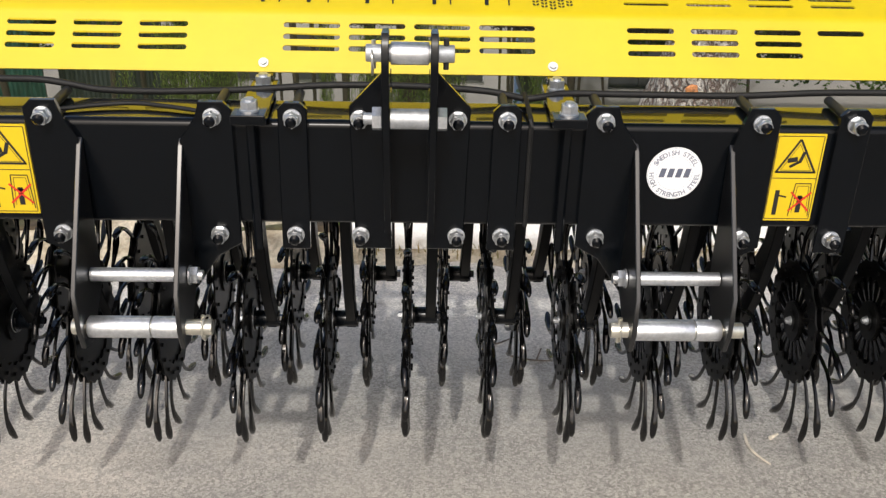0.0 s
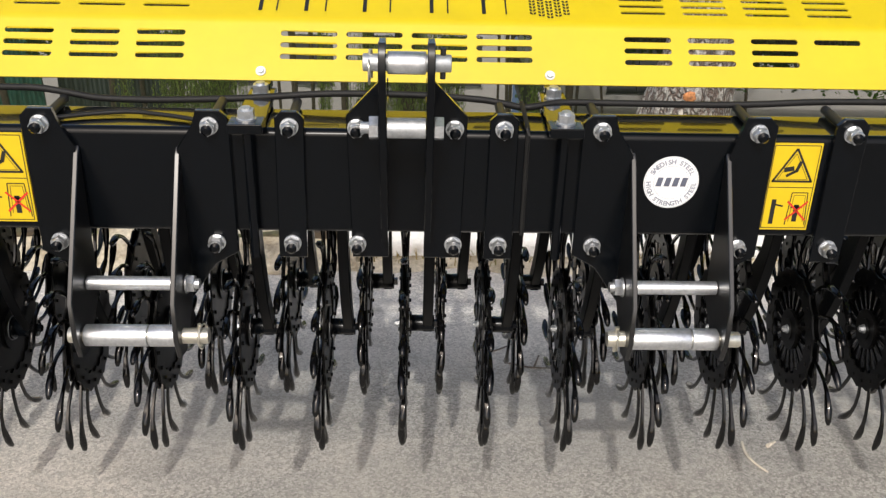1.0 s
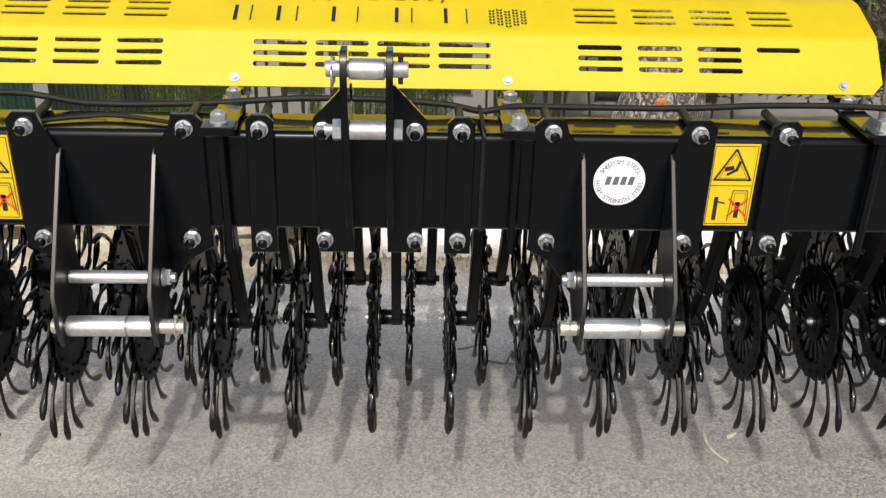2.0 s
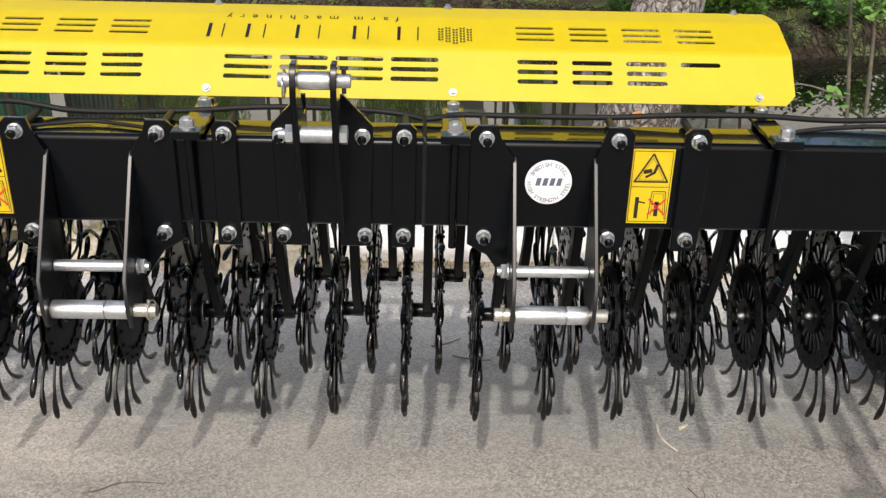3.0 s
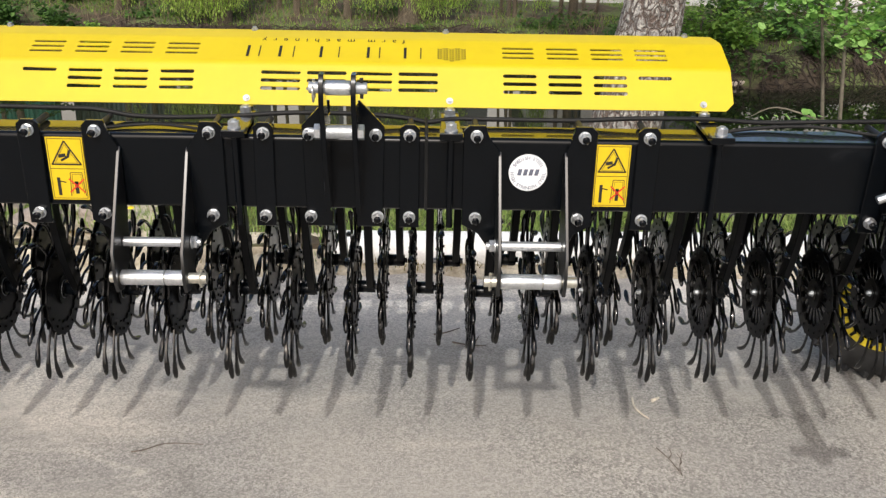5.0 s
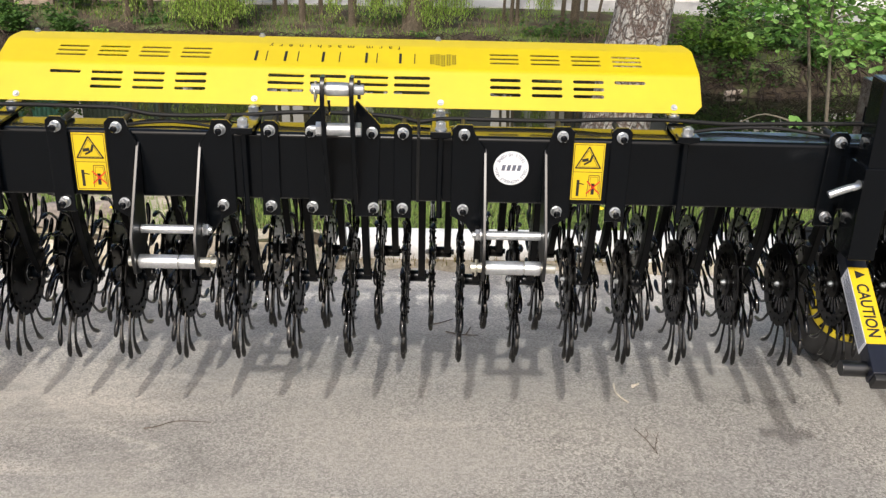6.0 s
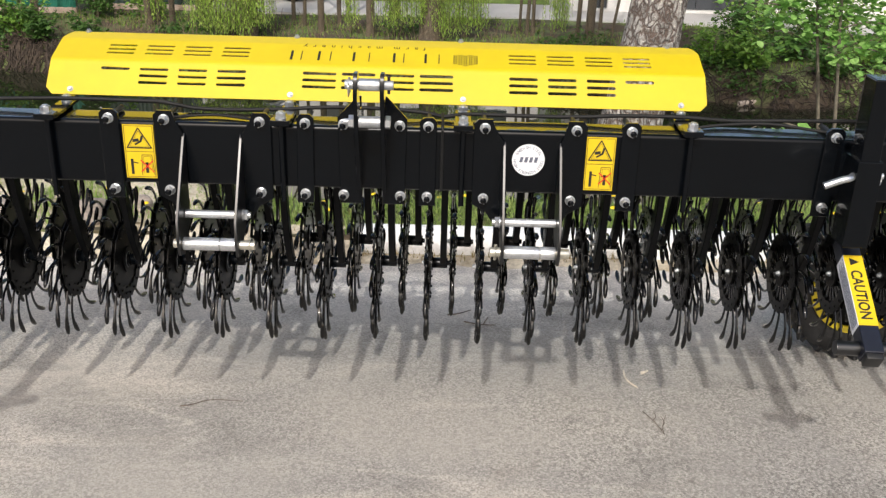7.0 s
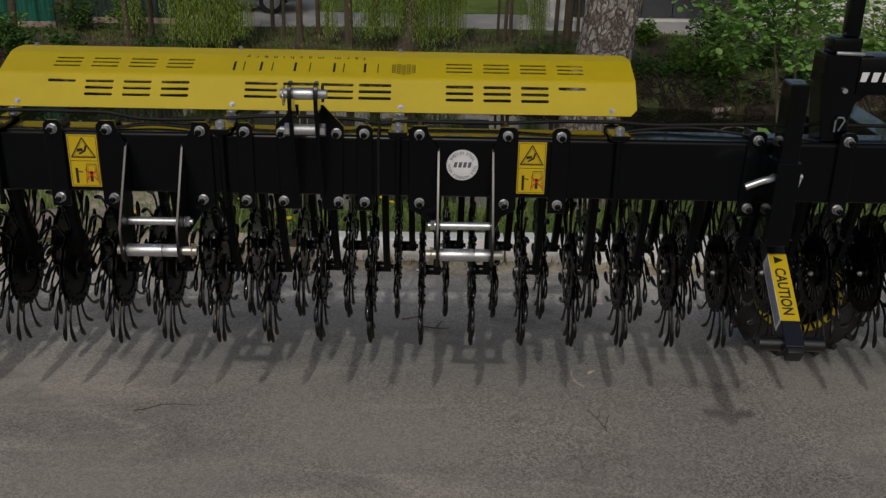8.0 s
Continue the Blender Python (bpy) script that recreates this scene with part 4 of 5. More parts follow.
def blades(name, spots, h, material, seed, lean=0.35, w=0.004):
    r = random.Random(seed)
    verts, faces = [], []
    for x, y, z in spots:
        a, k, hh = r.uniform(0, 6.283), r.uniform(0.05, lean), h * r.uniform(0.4, 1.2)
        dx, dy = math.cos(a) * k * hh, math.sin(a) * k * hh
        px, py = -math.sin(a) * w, math.cos(a) * w
        i = len(verts)
        verts += [(x - px, y - py, z), (x + px, y + py, z), (x + dx * .4 + px * .7, y + dy * .4 + py * .7, z + hh * .6), (x + dx * .4 - px * .7, y + dy * .4 - py * .7, z + hh * .6), (x + dx, y + dy, z + hh * 0.97)]
        faces += [(i, i + 1, i + 2, i + 3), (i + 3, i + 2, i + 4)]
    me = bpy.data.meshes.new(name)
    me.from_pydata(verts, [], faces)
    me.materials.append(material)
    return part(name, me, None)


GRASS = leaf_mat("grass_blades", (0.16, 0.28, 0.05), (0.36, 0.44, 0.13))
DRY = leaf_mat("dry_grass", (0.33, 0.25, 0.1), (0.22, 0.2, 0.07))
LEAF = leaf_mat("bush_leaves", (0.11, 0.24, 0.03), (0.25, 0.41, 0.07))
YOUNG_LEAF = leaf_mat("young_leaves", (0.17, 0.38, 0.07), (0.36, 0.58, 0.18))
DARK_LEAF = leaf_mat("ivy_leaves", (0.045, 0.11, 0.02), (0.1, 0.2, 0.038))
WILLOW = leaf_mat("willow_leaves", (0.24, 0.42, 0.05), (0.44, 0.58, 0.11))
spots = []
for k in range(60000):
    x, y = rr.uniform(-3.8, 4.6), rr.uniform(1.89, 3.3)
    if x < -0.3 and rr.random() < (0.35 if x > -1.1 else 0.75):
        continue
    spots.append((x, y, bank(x, y) - 0.006))
tagged(blades("grass", spots, 0.05, GRASS, 2, 1.7, 0.0032), "fresh green grass behind the kerb", "grass", kind="stuff")
spots = [(rr.uniform(-0.3, 5), 1.763 - abs(rr.gauss(0, 0.03)), 0.004) for k in range(900)]
spots += [(rr.uniform(-4, -0.25), rr.uniform(1.68, 2.2), 0.004) for k in range(500)]
tagged(blades("dry_grass", [(x, y, 0.004 if y < 1.8 and x > -0.3 else 0.02 if y < 1.8 else bank(x, y) - 0.01) for x, y, z in spots], 0.05, DRY, 3, 0.9, 0.003), "dry yellow grass tufts in the dirt", "grass", kind="stuff")
spots = [(rr.uniform(-4, -0.25), rr.uniform(1.72, 2.3), 0.0) for k in range(3000)]
thick = random.Random(77)
spots += [(thick.uniform(-4, -1.6), thick.uniform(2.1, 2.9), 0.0) for k in range(6000)]
tagged(blades("weeds", [(x, y, 0.004 if y < 1.8 else bank(x, y) - 0.01) for x, y, z in spots if noise.noise((x * 2, y * 2, 7)) > -0.05], 0.09, GRASS, 5, 0.9, 0.0035), "green weeds at the yard's edge", "grass", kind="stuff")

PETAL = mat("dandelion_petals", (0.85, 0.6, 0.01), 0.6, var=0.1)


def dandelion_meshes():
    bm = B()
    rod(bm, (0, 0, 0.088), (0, 0, 0.095), 0.006, 12, 0.016)
    rod(bm, (0, 0, 0.095), (0, 0, 0.1), 0.016, 12, 0.008)
    head = mesh_of(bm, PETAL, 0)
    bm = B()
    rod(bm, (0.004, 0, -0.005), (0, 0, 0.089), 0.0022, 5)
    return head, mesh_of(bm, STALK)


STALK = mat("flower_stalk", (0.16, 0.26, 0.06), 0.6, var=0.15)
HEAD, STALKS = dandelion_meshes()
for k in range(60):
    x, y = rr.uniform(-2.2, 3.6), rr.uniform(1.95, 2.8)
    o = tagged(new("dandelion", HEAD), "yellow dandelion flower in the grass", "flower", "dandelions behind the kerb")
    o.location, o.rotation_euler, o.scale = (x, y, bank(x, y) - 0.004), (rr.uniform(-.3, .3), rr.uniform(-.2, .2), rr.uniform(0, 6)), (1, 1, rr.uniform(0.7, 1.2))
    part("stalk", STALKS, None, o)

STONE = mat("field_stone", (0.34, 0.29, 0.25), 0.9, var=0.25, scale=14, fine=80, bump=0.6, bscale=60, per=0.15)


def stone(x, y, z, s, seed):
    bm = B()
    bmesh.ops.create_icosphere(bm, subdivisions=3, radius=s)
    for v in bm.verts:
        v.co *= 1 + 0.35 * noise.noise(v.co * (1.6 / s) + Vector((seed * 3.1, 0, 0))) + 0.06 * noise.noise(v.co * (6 / s))
        v.co.z *= 0.7
    o = tagged(part("stone", bm, STONE, None), "rough pinkish-grey stone lying in the dirt", "stone", "stones at the yard's edge")
    o.location = (x, y, z + s * 0.3)


for k, (x, y, s) in enumerate(((-1.62, 1.95, 0.11), (-1.42, 2.1, 0.08), (-1.2, 1.9, 0.07), (-2.1, 2.0, 0.09), (-0.8, 2.05, 0.06), (-2.6, 1.9, 0.1), (-1.85, 2.2, 0.07))):
    stone(x, y, bank(x, y), s, k)


# ---- trees ----
def bark_mat(name, pale, dark, scale=20.0, stretch=0.4, depth=0.9):
    """Rough bark: short crossing cracks between flaky plates, with paler weathered flakes."""
    m = bpy.data.materials.new(name)
    m.use_nodes = True
    n, l = m.node_tree.nodes, m.node_tree.links
    p = n["Principled BSDF"]
    p.inputs["Roughness"].default_value, p.inputs["Specular IOR Level"].default_value = 0.92, 0.2
    co = n.new("ShaderNodeTexCoord")

    def tex(sc, detail, st, rough=0.6, warp=0.0):
        mp = n.new("ShaderNodeMapping")
        mp.inputs["Scale"].default_value = (1, 1, st)
        l.new(co.outputs["Object"], mp.inputs["Vector"])
        t = n.new("ShaderNodeTexNoise")
        t.inputs["Scale"].default_value, t.inputs["Detail"].default_value = sc, detail
        t.inputs["Roughness"].default_value, t.inputs["Distortion"].default_value = rough, warp
        l.new(mp.outputs[0], t.inputs["Vector"])
        return t.outputs[0]

    def span(v, a, b, c, d):
        r = n.new("ShaderNodeMapRange")
        for i, x in enumerate((a, b, c, d)):
            r.inputs[i + 1].default_value = x
        l.new(v, r.inputs[0])
        return r.outputs[0]

    def math2(op, a, b):
        x = n.new("ShaderNodeMath")
        x.operation = op
        for i, v in enumerate((a, b)):
            if isinstance(v, float):
                x.inputs[i].default_value = v
            else:
                l.new(v, x.inputs[i])
        return x.outputs[0]
    mp = n.new("ShaderNodeMapping")
    mp.inputs["Scale"].default_value = (1, 1, stretch)
    l.new(co.outputs["Object"], mp.inputs["Vector"])
    bend = n.new("ShaderNodeTexNoise")
    bend.inputs["Scale"].default_value, bend.inputs["Detail"].default_value = scale * 0.9, 4
    l.new(mp.outputs[0], bend.inputs["Vector"])
    push = n.new("ShaderNodeVectorMath")
    push.operation = "MULTIPLY_ADD"
    l.new(bend.outputs["Color"], push.inputs[0])
    push.inputs[1].default_value = (0.11, 0.11, 0.11)
    l.new(mp.outputs[0], push.inputs[2])
    cell = n.new("ShaderNodeTexVoronoi")
    cell.feature = "DISTANCE_TO_EDGE"
    cell.inputs["Scale"].default_value = scale
    l.new(push.outputs[0], cell.inputs["Vector"])
    ridge2 = math2("ABSOLUTE", math2("SUBTRACT", tex(scale * 1.7, 3, stretch * 1.6, 0.6, 1.0), 0.5), 0.0)
    plate = math2("MULTIPLY", span(cell.outputs["Distance"], 0.0, 0.2, 0, 1), span(ridge2, 0.0, 0.04, 0.55, 1))
    flake = span(tex(scale * 0.8, 8, 0.6, 0.7), 0.44, 0.62, 0, 1)
    tone = n.new("ShaderNodeMix")
    tone.data_type = "RGBA"
    tone.inputs["A"].default_value, tone.inputs["B"].default_value = (*(c * 0.62 for c in pale), 1), (*pale, 1)
    l.new(flake, tone.inputs["Factor"])
    mix = n.new("ShaderNodeMix")
    mix.data_type = "RGBA"
    mix.inputs["A"].default_value = (*dark, 1)
    l.new(plate, mix.inputs["Factor"])
    l.new(tone.outputs["Result"], mix.inputs["B"])
    l.new(mix.outputs["Result"], p.inputs["Base Color"])
    bp = n.new("ShaderNodeBump")
    bp.inputs["Strength"].default_value, bp.inputs["Distance"].default_value = depth, 0.02
    l.new(math2("ADD", plate, math2("MULTIPLY", flake, 0.3)), bp.inputs["Height"])
    l.new(bp.outputs[0], p.inputs["Normal"])
    return m


POPLAR = bark_mat("poplar_bark", (0.68, 0.65, 0.6), (0.15, 0.105, 0.085), 24, 0.55, 1.0)
BARK = bark_mat("grey_bark", (0.27, 0.225, 0.165), (0.11, 0.085, 0.06), 30, 0.3, 0.6)
STEM = mat("young_stem", (0.16, 0.14, 0.105), 0.85, var=0.2, scale=6, fine=40)
WOOD = mat("cut_wood", (0.48, 0.2, 0.075), 0.8, var=0.4, scale=40, fine=110, second=(0.2, 0.09, 0.04), mix=(0.5, 0.62))


def trunk_mesh(pts, radii, seg, rough, freq, material, rings=6):
    """A tapered trunk along pts with an uneven surface."""
    path = spline(pts, rings)
    n = len(path)
    bm = B()
    rows = []
    for i, p in enumerate(path):
        t = i / (n - 1) * (len(radii) - 1)
        k = min(int(t), len(radii) - 2)
        r = radii[k] + (radii[k + 1] - radii[k]) * (t - k)
        row = []
        for j in range(seg):
            a = 2 * math.pi * j / seg
            q = Vector((math.cos(a), math.sin(a), 0))
            d = 1 + rough * noise.noise(Vector((q.x * freq, q.y * freq, p.z * freq * 0.6 / max(r, 0.02) * 0.3))) + rough * 0.5 * noise.noise(Vector((q.x * freq * 3, q.y * freq * 3, p.z * 14)))
            row.append(bm.verts.new(p + q * r * d))
        rows.append(row)
    for a, b in zip(rows, rows[1:]):
        for j in range(seg):
            bm.faces.new((a[j], a[(j + 1) % seg], b[(j + 1) % seg], b[j]))
    bm.faces.new(rows[-1])
    return mesh_of(bm, material, 70)


def crown_spots(cx, cy, z0, z1, r, n, seed):
    q = random.Random(seed)
    out = []
    clumps = [(cx + q.gauss(0, r * 0.55), cy + q.gauss(0, r * 0.55), q.uniform(z0, z1), q.uniform(0.25, 0.6) * r) for k in range(26)]
    for k in range(n):
        x, y, z, s = q.choice(clumps)
        out.append((x + q.gauss(0, s * 0.5), y + q.gauss(0, s * 0.5), max(z0 - 0.3, z + q.gauss(0, s * 0.45))))
    return out


# the large poplar behind the kerb
px, py = 1.25, 2.62
poplar = thing("poplar_tree", "large poplar with pale cracked bark behind the kerb", "tree", (px, py, 0.08))
o = part("trunk", trunk_mesh([(-0.03, 0, -0.05), (-0.008, 0, 0.2), (0.035, 0, 0.5), (0.12, 0, 1.1), (0.17, 0, 1.8), (0.24, 0.05, 3.2), (0.3, 0.1, 8.5)], (0.29, 0.205, 0.171, 0.152, 0.15, 0.13, 0.05), 72, 0.07, 3.0, POPLAR, 26), None, poplar)
bm = B()
bmesh.ops.create_icosphere(bm, subdivisions=3, radius=0.024)
for v in bm.verts:
    v.co = Vector((v.co.x * 1.2, v.co.y * 0.35, v.co.z * 0.95)) * (1 + 0.4 * noise.noise(v.co * 60))
o = part("cut_knot", bm, WOOD, poplar, "orange freshly cut knot")
o.location = (-0.045, -0.2, 0.375)
for k in range(9):
    a, z = k * 1.3, 3.4 + 0.45 * k
    bm = B()
    sweep(bm, spline([(0.22, 0.06, z), (0.7 + 0.9 * math.cos(a), 0.2 + 0.8 * math.sin(a), z + 1.2), (1.3 + 2.1 * math.cos(a), 0.5 + 1.9 * math.sin(a), z + 2.6)], 4), [0.07 - 0.007 * i for i in range(9)], 7)
    part("limb", bm, BARK, poplar)
# unseen crown, made large and set off-centre to shade the right far bank
c = leaves("crown", crown_spots(1.4, 0.6, 5.2, 11.0, 2.6, 6500, 21), 0.24, 0.8, LEAF, poplar, 0.2, 4)
tagged(c, kind="stuff")

# trees of the far bank
FAR_TRUNK = [trunk_mesh([(0, 0, -0.15), (0.01 * k, 0, 1.0), (0.04 * k, 0.02, 2.2), (0.03, 0.05 * k, 5.0)], (1.15, 0.95, 0.8, 0.35), 10, 0.12, 2.0, BARK, 5) for k in (-2, 1, 3)]
CROWNS = []
for k in range(3):
    tmp = leaves("crown", crown_spots(0, 0, 3.6, 6.8, 1.0, 420, 31 + k), 0.14, 0.7, LEAF, None, 0.2, 7 + k)
    CROWNS.append(tmp.data)
    bpy.data.objects.remove(tmp)
bm = B()
for a in (0.4, 2.3, 4.4):
    sweep(bm, spline([(0, 0, 2.6), (0.4 * math.cos(a), 0.4 * math.sin(a), 3.4), (0.8 * math.cos(a), 0.8 * math.sin(a), 4.4)], 3), [0.03, 0.028, 0.024, 0.02, 0.016, 0.012, 0.008], 5)
BOUGHS = mesh_of(bm, BARK)


def far_tree(x, y, r, lean=0.0, k=0):
    t = thing("far_tree", "slender tree with grey-brown bark on the far bank", "tree", (x, y, bank(x, y)), "trees of the far bank")
    o = part("trunk", FAR_TRUNK[k % 3], None, t)
    o.scale, o.rotation_euler = (r, r, 1.2), (0, lean, 0)
    o = part("limb", BOUGHS, None, t)
    o.rotation_euler = (0, 0, k * 1.1)
    o = tagged(part("crown", CROWNS[k % 3], None, t), kind="stuff")
    o.rotation_euler = (0, 0, k * 2.4)


for k, (col, y, r, lean) in enumerate(((8, 8.3, .03, .02), (38, 7.9, .035, -.03), (60, 8.0, .055, .05), (133, 9.0, .02, 0), (260, 8.1, .045, -.06), (276, 8.4, .03, -.03), (300, 8.2, .04, .02), (512, 8.6, .03, 0), (531, 8.3, .025, .02), (559, 8.0, .045, 0.01), (591, 8.4, .032, 0), (606, 8.7, .02, 0), (645, 7.8, .055, 0), (688, 9.0, .085, 0), (757, 8.4, .06, .01), (905, 8.3, .02, .02), (918, 8.0, .025, .03), (928, 8.0, .025, 0), (1006, 8.1, .03, .03), (1027, 8.0, .06, .02), (1045, 8.5, .025, 0), (1066, 8.2, .02, .14), (1283, 8.0, .02, -.02), (1300, 8.2, .022, .03), (1321, 8.5, .028, .12))):
    y = 1.83 * (y + 2.755) - 2.806
    far_tree(0.231 + (col - 784) / 1720 * (y + 2.9), y, r * 1.4, lean, k)

# tall trees behind the far yard
for k, (x, y) in enumerate(((-11, 46), (-6.5, 47), (-2.5, 45), (1.8, 46), (5.5, 42), (10, 36), (15, 34), (-22, 37), (19, 36), (7.5, 40))):
    t = thing("tall_tree", "tall leafy tree behind the far yard", "tree", (x, y, bank(x, y)), "tall trees behind the yard")
    o = part("trunk", FAR_TRUNK[k % 3], None, t)
    o.scale = (0.2, 0.2, 2.6)
    for j in range(3):
        o = tagged(part("crown", CROWNS[(k + j) % 3], None, t), kind="stuff")
        o.scale, o.rotation_euler, o.location = (2.6, 2.6, 2.3), (0, 0, k * 2.4 + j * 2), (0, 0, -5.0 + 4.5 * j)


# willows with hanging twigs
def willow(x, y, r, clusters, seed):
    t = thing("willow_tree", "willow with yellow-green hanging twigs on the far bank", "tree", (x, y, bank(x, y)), "willows of the far bank")
    part("trunk", trunk_mesh([(0, 0, -0.15), (0.02, 0, 1.2), (-0.05, 0, 2.6), (0.1, 0, 4.2)], (r * 1.2, r, r * 0.85, r * 0.5), 14, 0.1, 2.0, BARK, 5), None, t)
    q = random.Random(seed)
    spots, twigs = [], B()
    for cx, cy, low, wide, n in clusters:
        bm = B()
        sweep(bm, spline([(0.1, 0, 4.0), (cx * 0.5, cy * 0.5, 4.7), (cx, cy, 4.3)], 4), [0.06 - 0.005 * i for i in range(9)], 6)
        part("limb", bm, BARK, t)
        for k in range(int(n * 2.4)):
            x0, y0, z0, z1 = cx + q.gauss(0, wide), cy + q.gauss(0, wide * 0.7), q.uniform(3.6, 4.4), low + abs(q.gauss(0, 0.22))
            a, b = q.uniform(-.1, .1), q.uniform(-.1, .1)
            z = z0
            while z > z1:
                f = (z0 - z) / 4
                spots.append((x0 + a * f + q.gauss(0, 0.02), y0 + b * f + q.gauss(0, 0.02), z))
                z -= 0.028 if z < 2.4 else 0.12
            sweep(twigs, [(x0, y0, z0), (x0 + a * .5, y0 + b * .5, (z0 + z1) / 2), (x0 + a, y0 + b, z1)], 0.003, 3)
    part("twig", twigs, BARK, t)
    tagged(leaves("crown", spots, 0.06, 0.24, WILLOW, t, 1.2, seed, 0.05), kind="stuff")


willow(-3.7, 16.3, 0.17, [(-0.75, -.2, 0.2, 0.17, 44), (-0.2, -.3, 0.1, 0.2, 54), (0.2, -.2, 0.25, 0.15, 34), (-1.75, 0, 0.3, 0.1, 6)], 3)
willow(-0.15, 16.4, 0.2, [(-0.75, -.2, 0.25, 0.18, 24), (-0.2, -.2, 0.3, 0.13, 20), (0.4, -.2, 0.1, 0.2, 40), (0.85, 0, 0.2, 0.14, 20), (-1.55, 0, 0.2, 0.06, 12), (2.5, 0, 0.25, 0.13, 18)], 5)


# leafy young trees by the near shore
def young_tree(x, y, lean, crowns, seed):
    t = thing("young_tree", "young leafy tree with round bright leaves by the pond", "tree", (x, y, bank(x, y)), "young trees by the pond")
    part("trunk", trunk_mesh([(0, 0, -0.1), (0.0, 0, 0.6), (lean * 0.4, 0, 1.2), (lean, 0, 1.9), (lean * 1.4, 0, 2.8)], (0.02, 0.015, 0.012, 0.01, 0.005), 9, 0.1, 2, STEM, 5), None, t)
    q = random.Random(seed)
    spots = []
    for cx, cy, cz, s, n in crowns:
        bm = B()
        sweep(bm, spline([(lean, 0, min(2.0, cz)), (lean + cx * .5, cy * .5, cz + 0.08), (cx, cy, cz)], 4), [0.008 - 0.0006 * i for i in range(9)], 5)
        part("limb", bm, STEM, t)
        for k in range(n):
            f = q.random()
            spots.append((lean + (cx - lean) * f + q.gauss(0, s), cy * f + q.gauss(0, s), cz + q.gauss(0, s * 0.7)))
    tagged(leaves("crown", [(x + q.gauss(0, 0.02), y, z + q.gauss(0, 0.02)) for x, y, z in spots for _ in range(1 + (q.random() < 0.4))], 0.056, 0.9, YOUNG_LEAF, t, 0.1, seed, 0.1, True), kind="stuff")


young_tree(3.01, 4.2, -0.2, [(-.65, .1, 1.78, .11, 120), (-.4, -.1, 1.95, .14, 150), (.25, .1, 2.0, .14, 130), (-.45, 0, 1.6, .09, 50), (.3, -.1, 1.72, .1, 60), (-.85, .1, 2.0, .11, 90), (0, 0, 2.3, .25, 200)], 8)
young_tree(3.05, 4.05, -0.14, [(-.6, 0.1, .86, .03, 12), (.35, -.1, 1.42, .09, 90), (.45, -.15, 1.6, .12, 140), (.2, 0, 1.85, .14, 110), (.6, 0, 1.9, .14, 110), (0.1, 0, 2.3, .25, 200)], 9)


# ---- growth and litter on the far bank ----
BRUSH = mat("dry_shoots", (0.2, 0.15, 0.1), 0.9, var=0.3, scale=3, fine=30)
ROOT = mat("dead_roots", (0.055, 0.04, 0.028), 0.95, var=0.4, scale=6, fine=40)
bm = B()
q = random.Random(17)
for k in range(2600):
    x = q.uniform(-10.5, 12)
    y = shore(x) + q.uniform(-0.1, 0.85)
    z = bank(x, y)
    a = q.uniform(0, 6.28)
    l = q.uniform(0.12, 0.55)
    dx, dy = math.cos(a) * l, -abs(math.sin(a)) * l * 0.6
    p = [(x, y, z + 0.01), (x + dx * .5, y + dy * .5, z + q.uniform(0.0, 0.12)), (x + dx, y + dy, max(WATER - .03, bank(x + dx, y + dy) + q.uniform(-.04, .1)))]
    w = q.uniform(0.4, 1)
    sweep(bm, p, [0.011 * w, 0.009 * w, 0.004 * w], 4, False)
for k in range(700):
    x = q.uniform(-10.5, -4.2) if k % 3 else q.uniform(-4, 9)
    y = shore(x) + q.uniform(0.35, 0.75)
    z = bank(x, y)
    p = [(x, y, z + 0.03)]
    for j in range(4):
        x += q.uniform(-0.12, 0.12)
        y -= q.uniform(0.06, 0.2)
        p.append((x, y, max(WATER - 0.05, bank(x, y) + q.uniform(0.0, 0.09))))
    w = q.uniform(0.008, 0.026)
    sweep(bm, p, [w, w, w * .9, w * .7, w * .5], 5, False)
tagged(part("root_tangle", bm, ROOT), "tangle of bare brown roots and twigs at the waterline", "roots", kind="stuff")
spots = []
for k in range(26000):
    x = q.uniform(-10.5, 12)
    y = shore(x) + 0.15 + abs(q.gauss(0.9, 0.9))
    d = noise.noise((x * 0.6, y * 0.8, 11))
    if d < (0.0 if x > 2.5 else 0.14):
        continue
    spots.append((x, y, bank(x, y) + abs(q.gauss(0, 0.12 if x > 2.5 else 0.07))))
tagged(leaves("ivy", spots, 0.085, 0.75, DARK_LEAF, None, 0.0, 12), "dark green ivy and weeds over the bank", "ivy", kind="stuff")
bm = B()
for k in range(700):
    x = q.uniform(-10.5, 4.6)
    y = shore(x) + q.uniform(0.9, 2.6)
    z, h, a, l = bank(x, y), q.uniform(0.08, 0.32), q.uniform(0, 6.28), q.uniform(0.0, 0.3)
    sweep(bm, [(x, y, z - 0.02), (x + math.cos(a) * l * 0.35, y + math.sin(a) * l * 0.35, z + h * 0.6), (x + math.cos(a) * l, y + math.sin(a) * l, z + h)], [0.007, 0.005, 0.003], 4, False)
tagged(part("brushwood", bm, BRUSH), "thin dry brown shoots standing on the far bank", "brushwood", kind="stuff")
BANK_GRASS = leaf_mat("bank_grass_blades", (0.12, 0.23, 0.03), (0.25, 0.35, 0.06))
spots = []
for k in range(16000):
    x = q.uniform(-11, 14)
    y = q.uniform(shore(x) + 0.8, 18.9)
    if noise.noise((x * 0.5, y * 0.6, 2)) > -0.02:
        spots.append((x, y, bank(x, y) - 0.01))
tagged(blades("bank_grass", spots, 0.085, BANK_GRASS, 14, 1.4, 0.009), "uneven green grass on the far bank", "grass", kind="stuff")


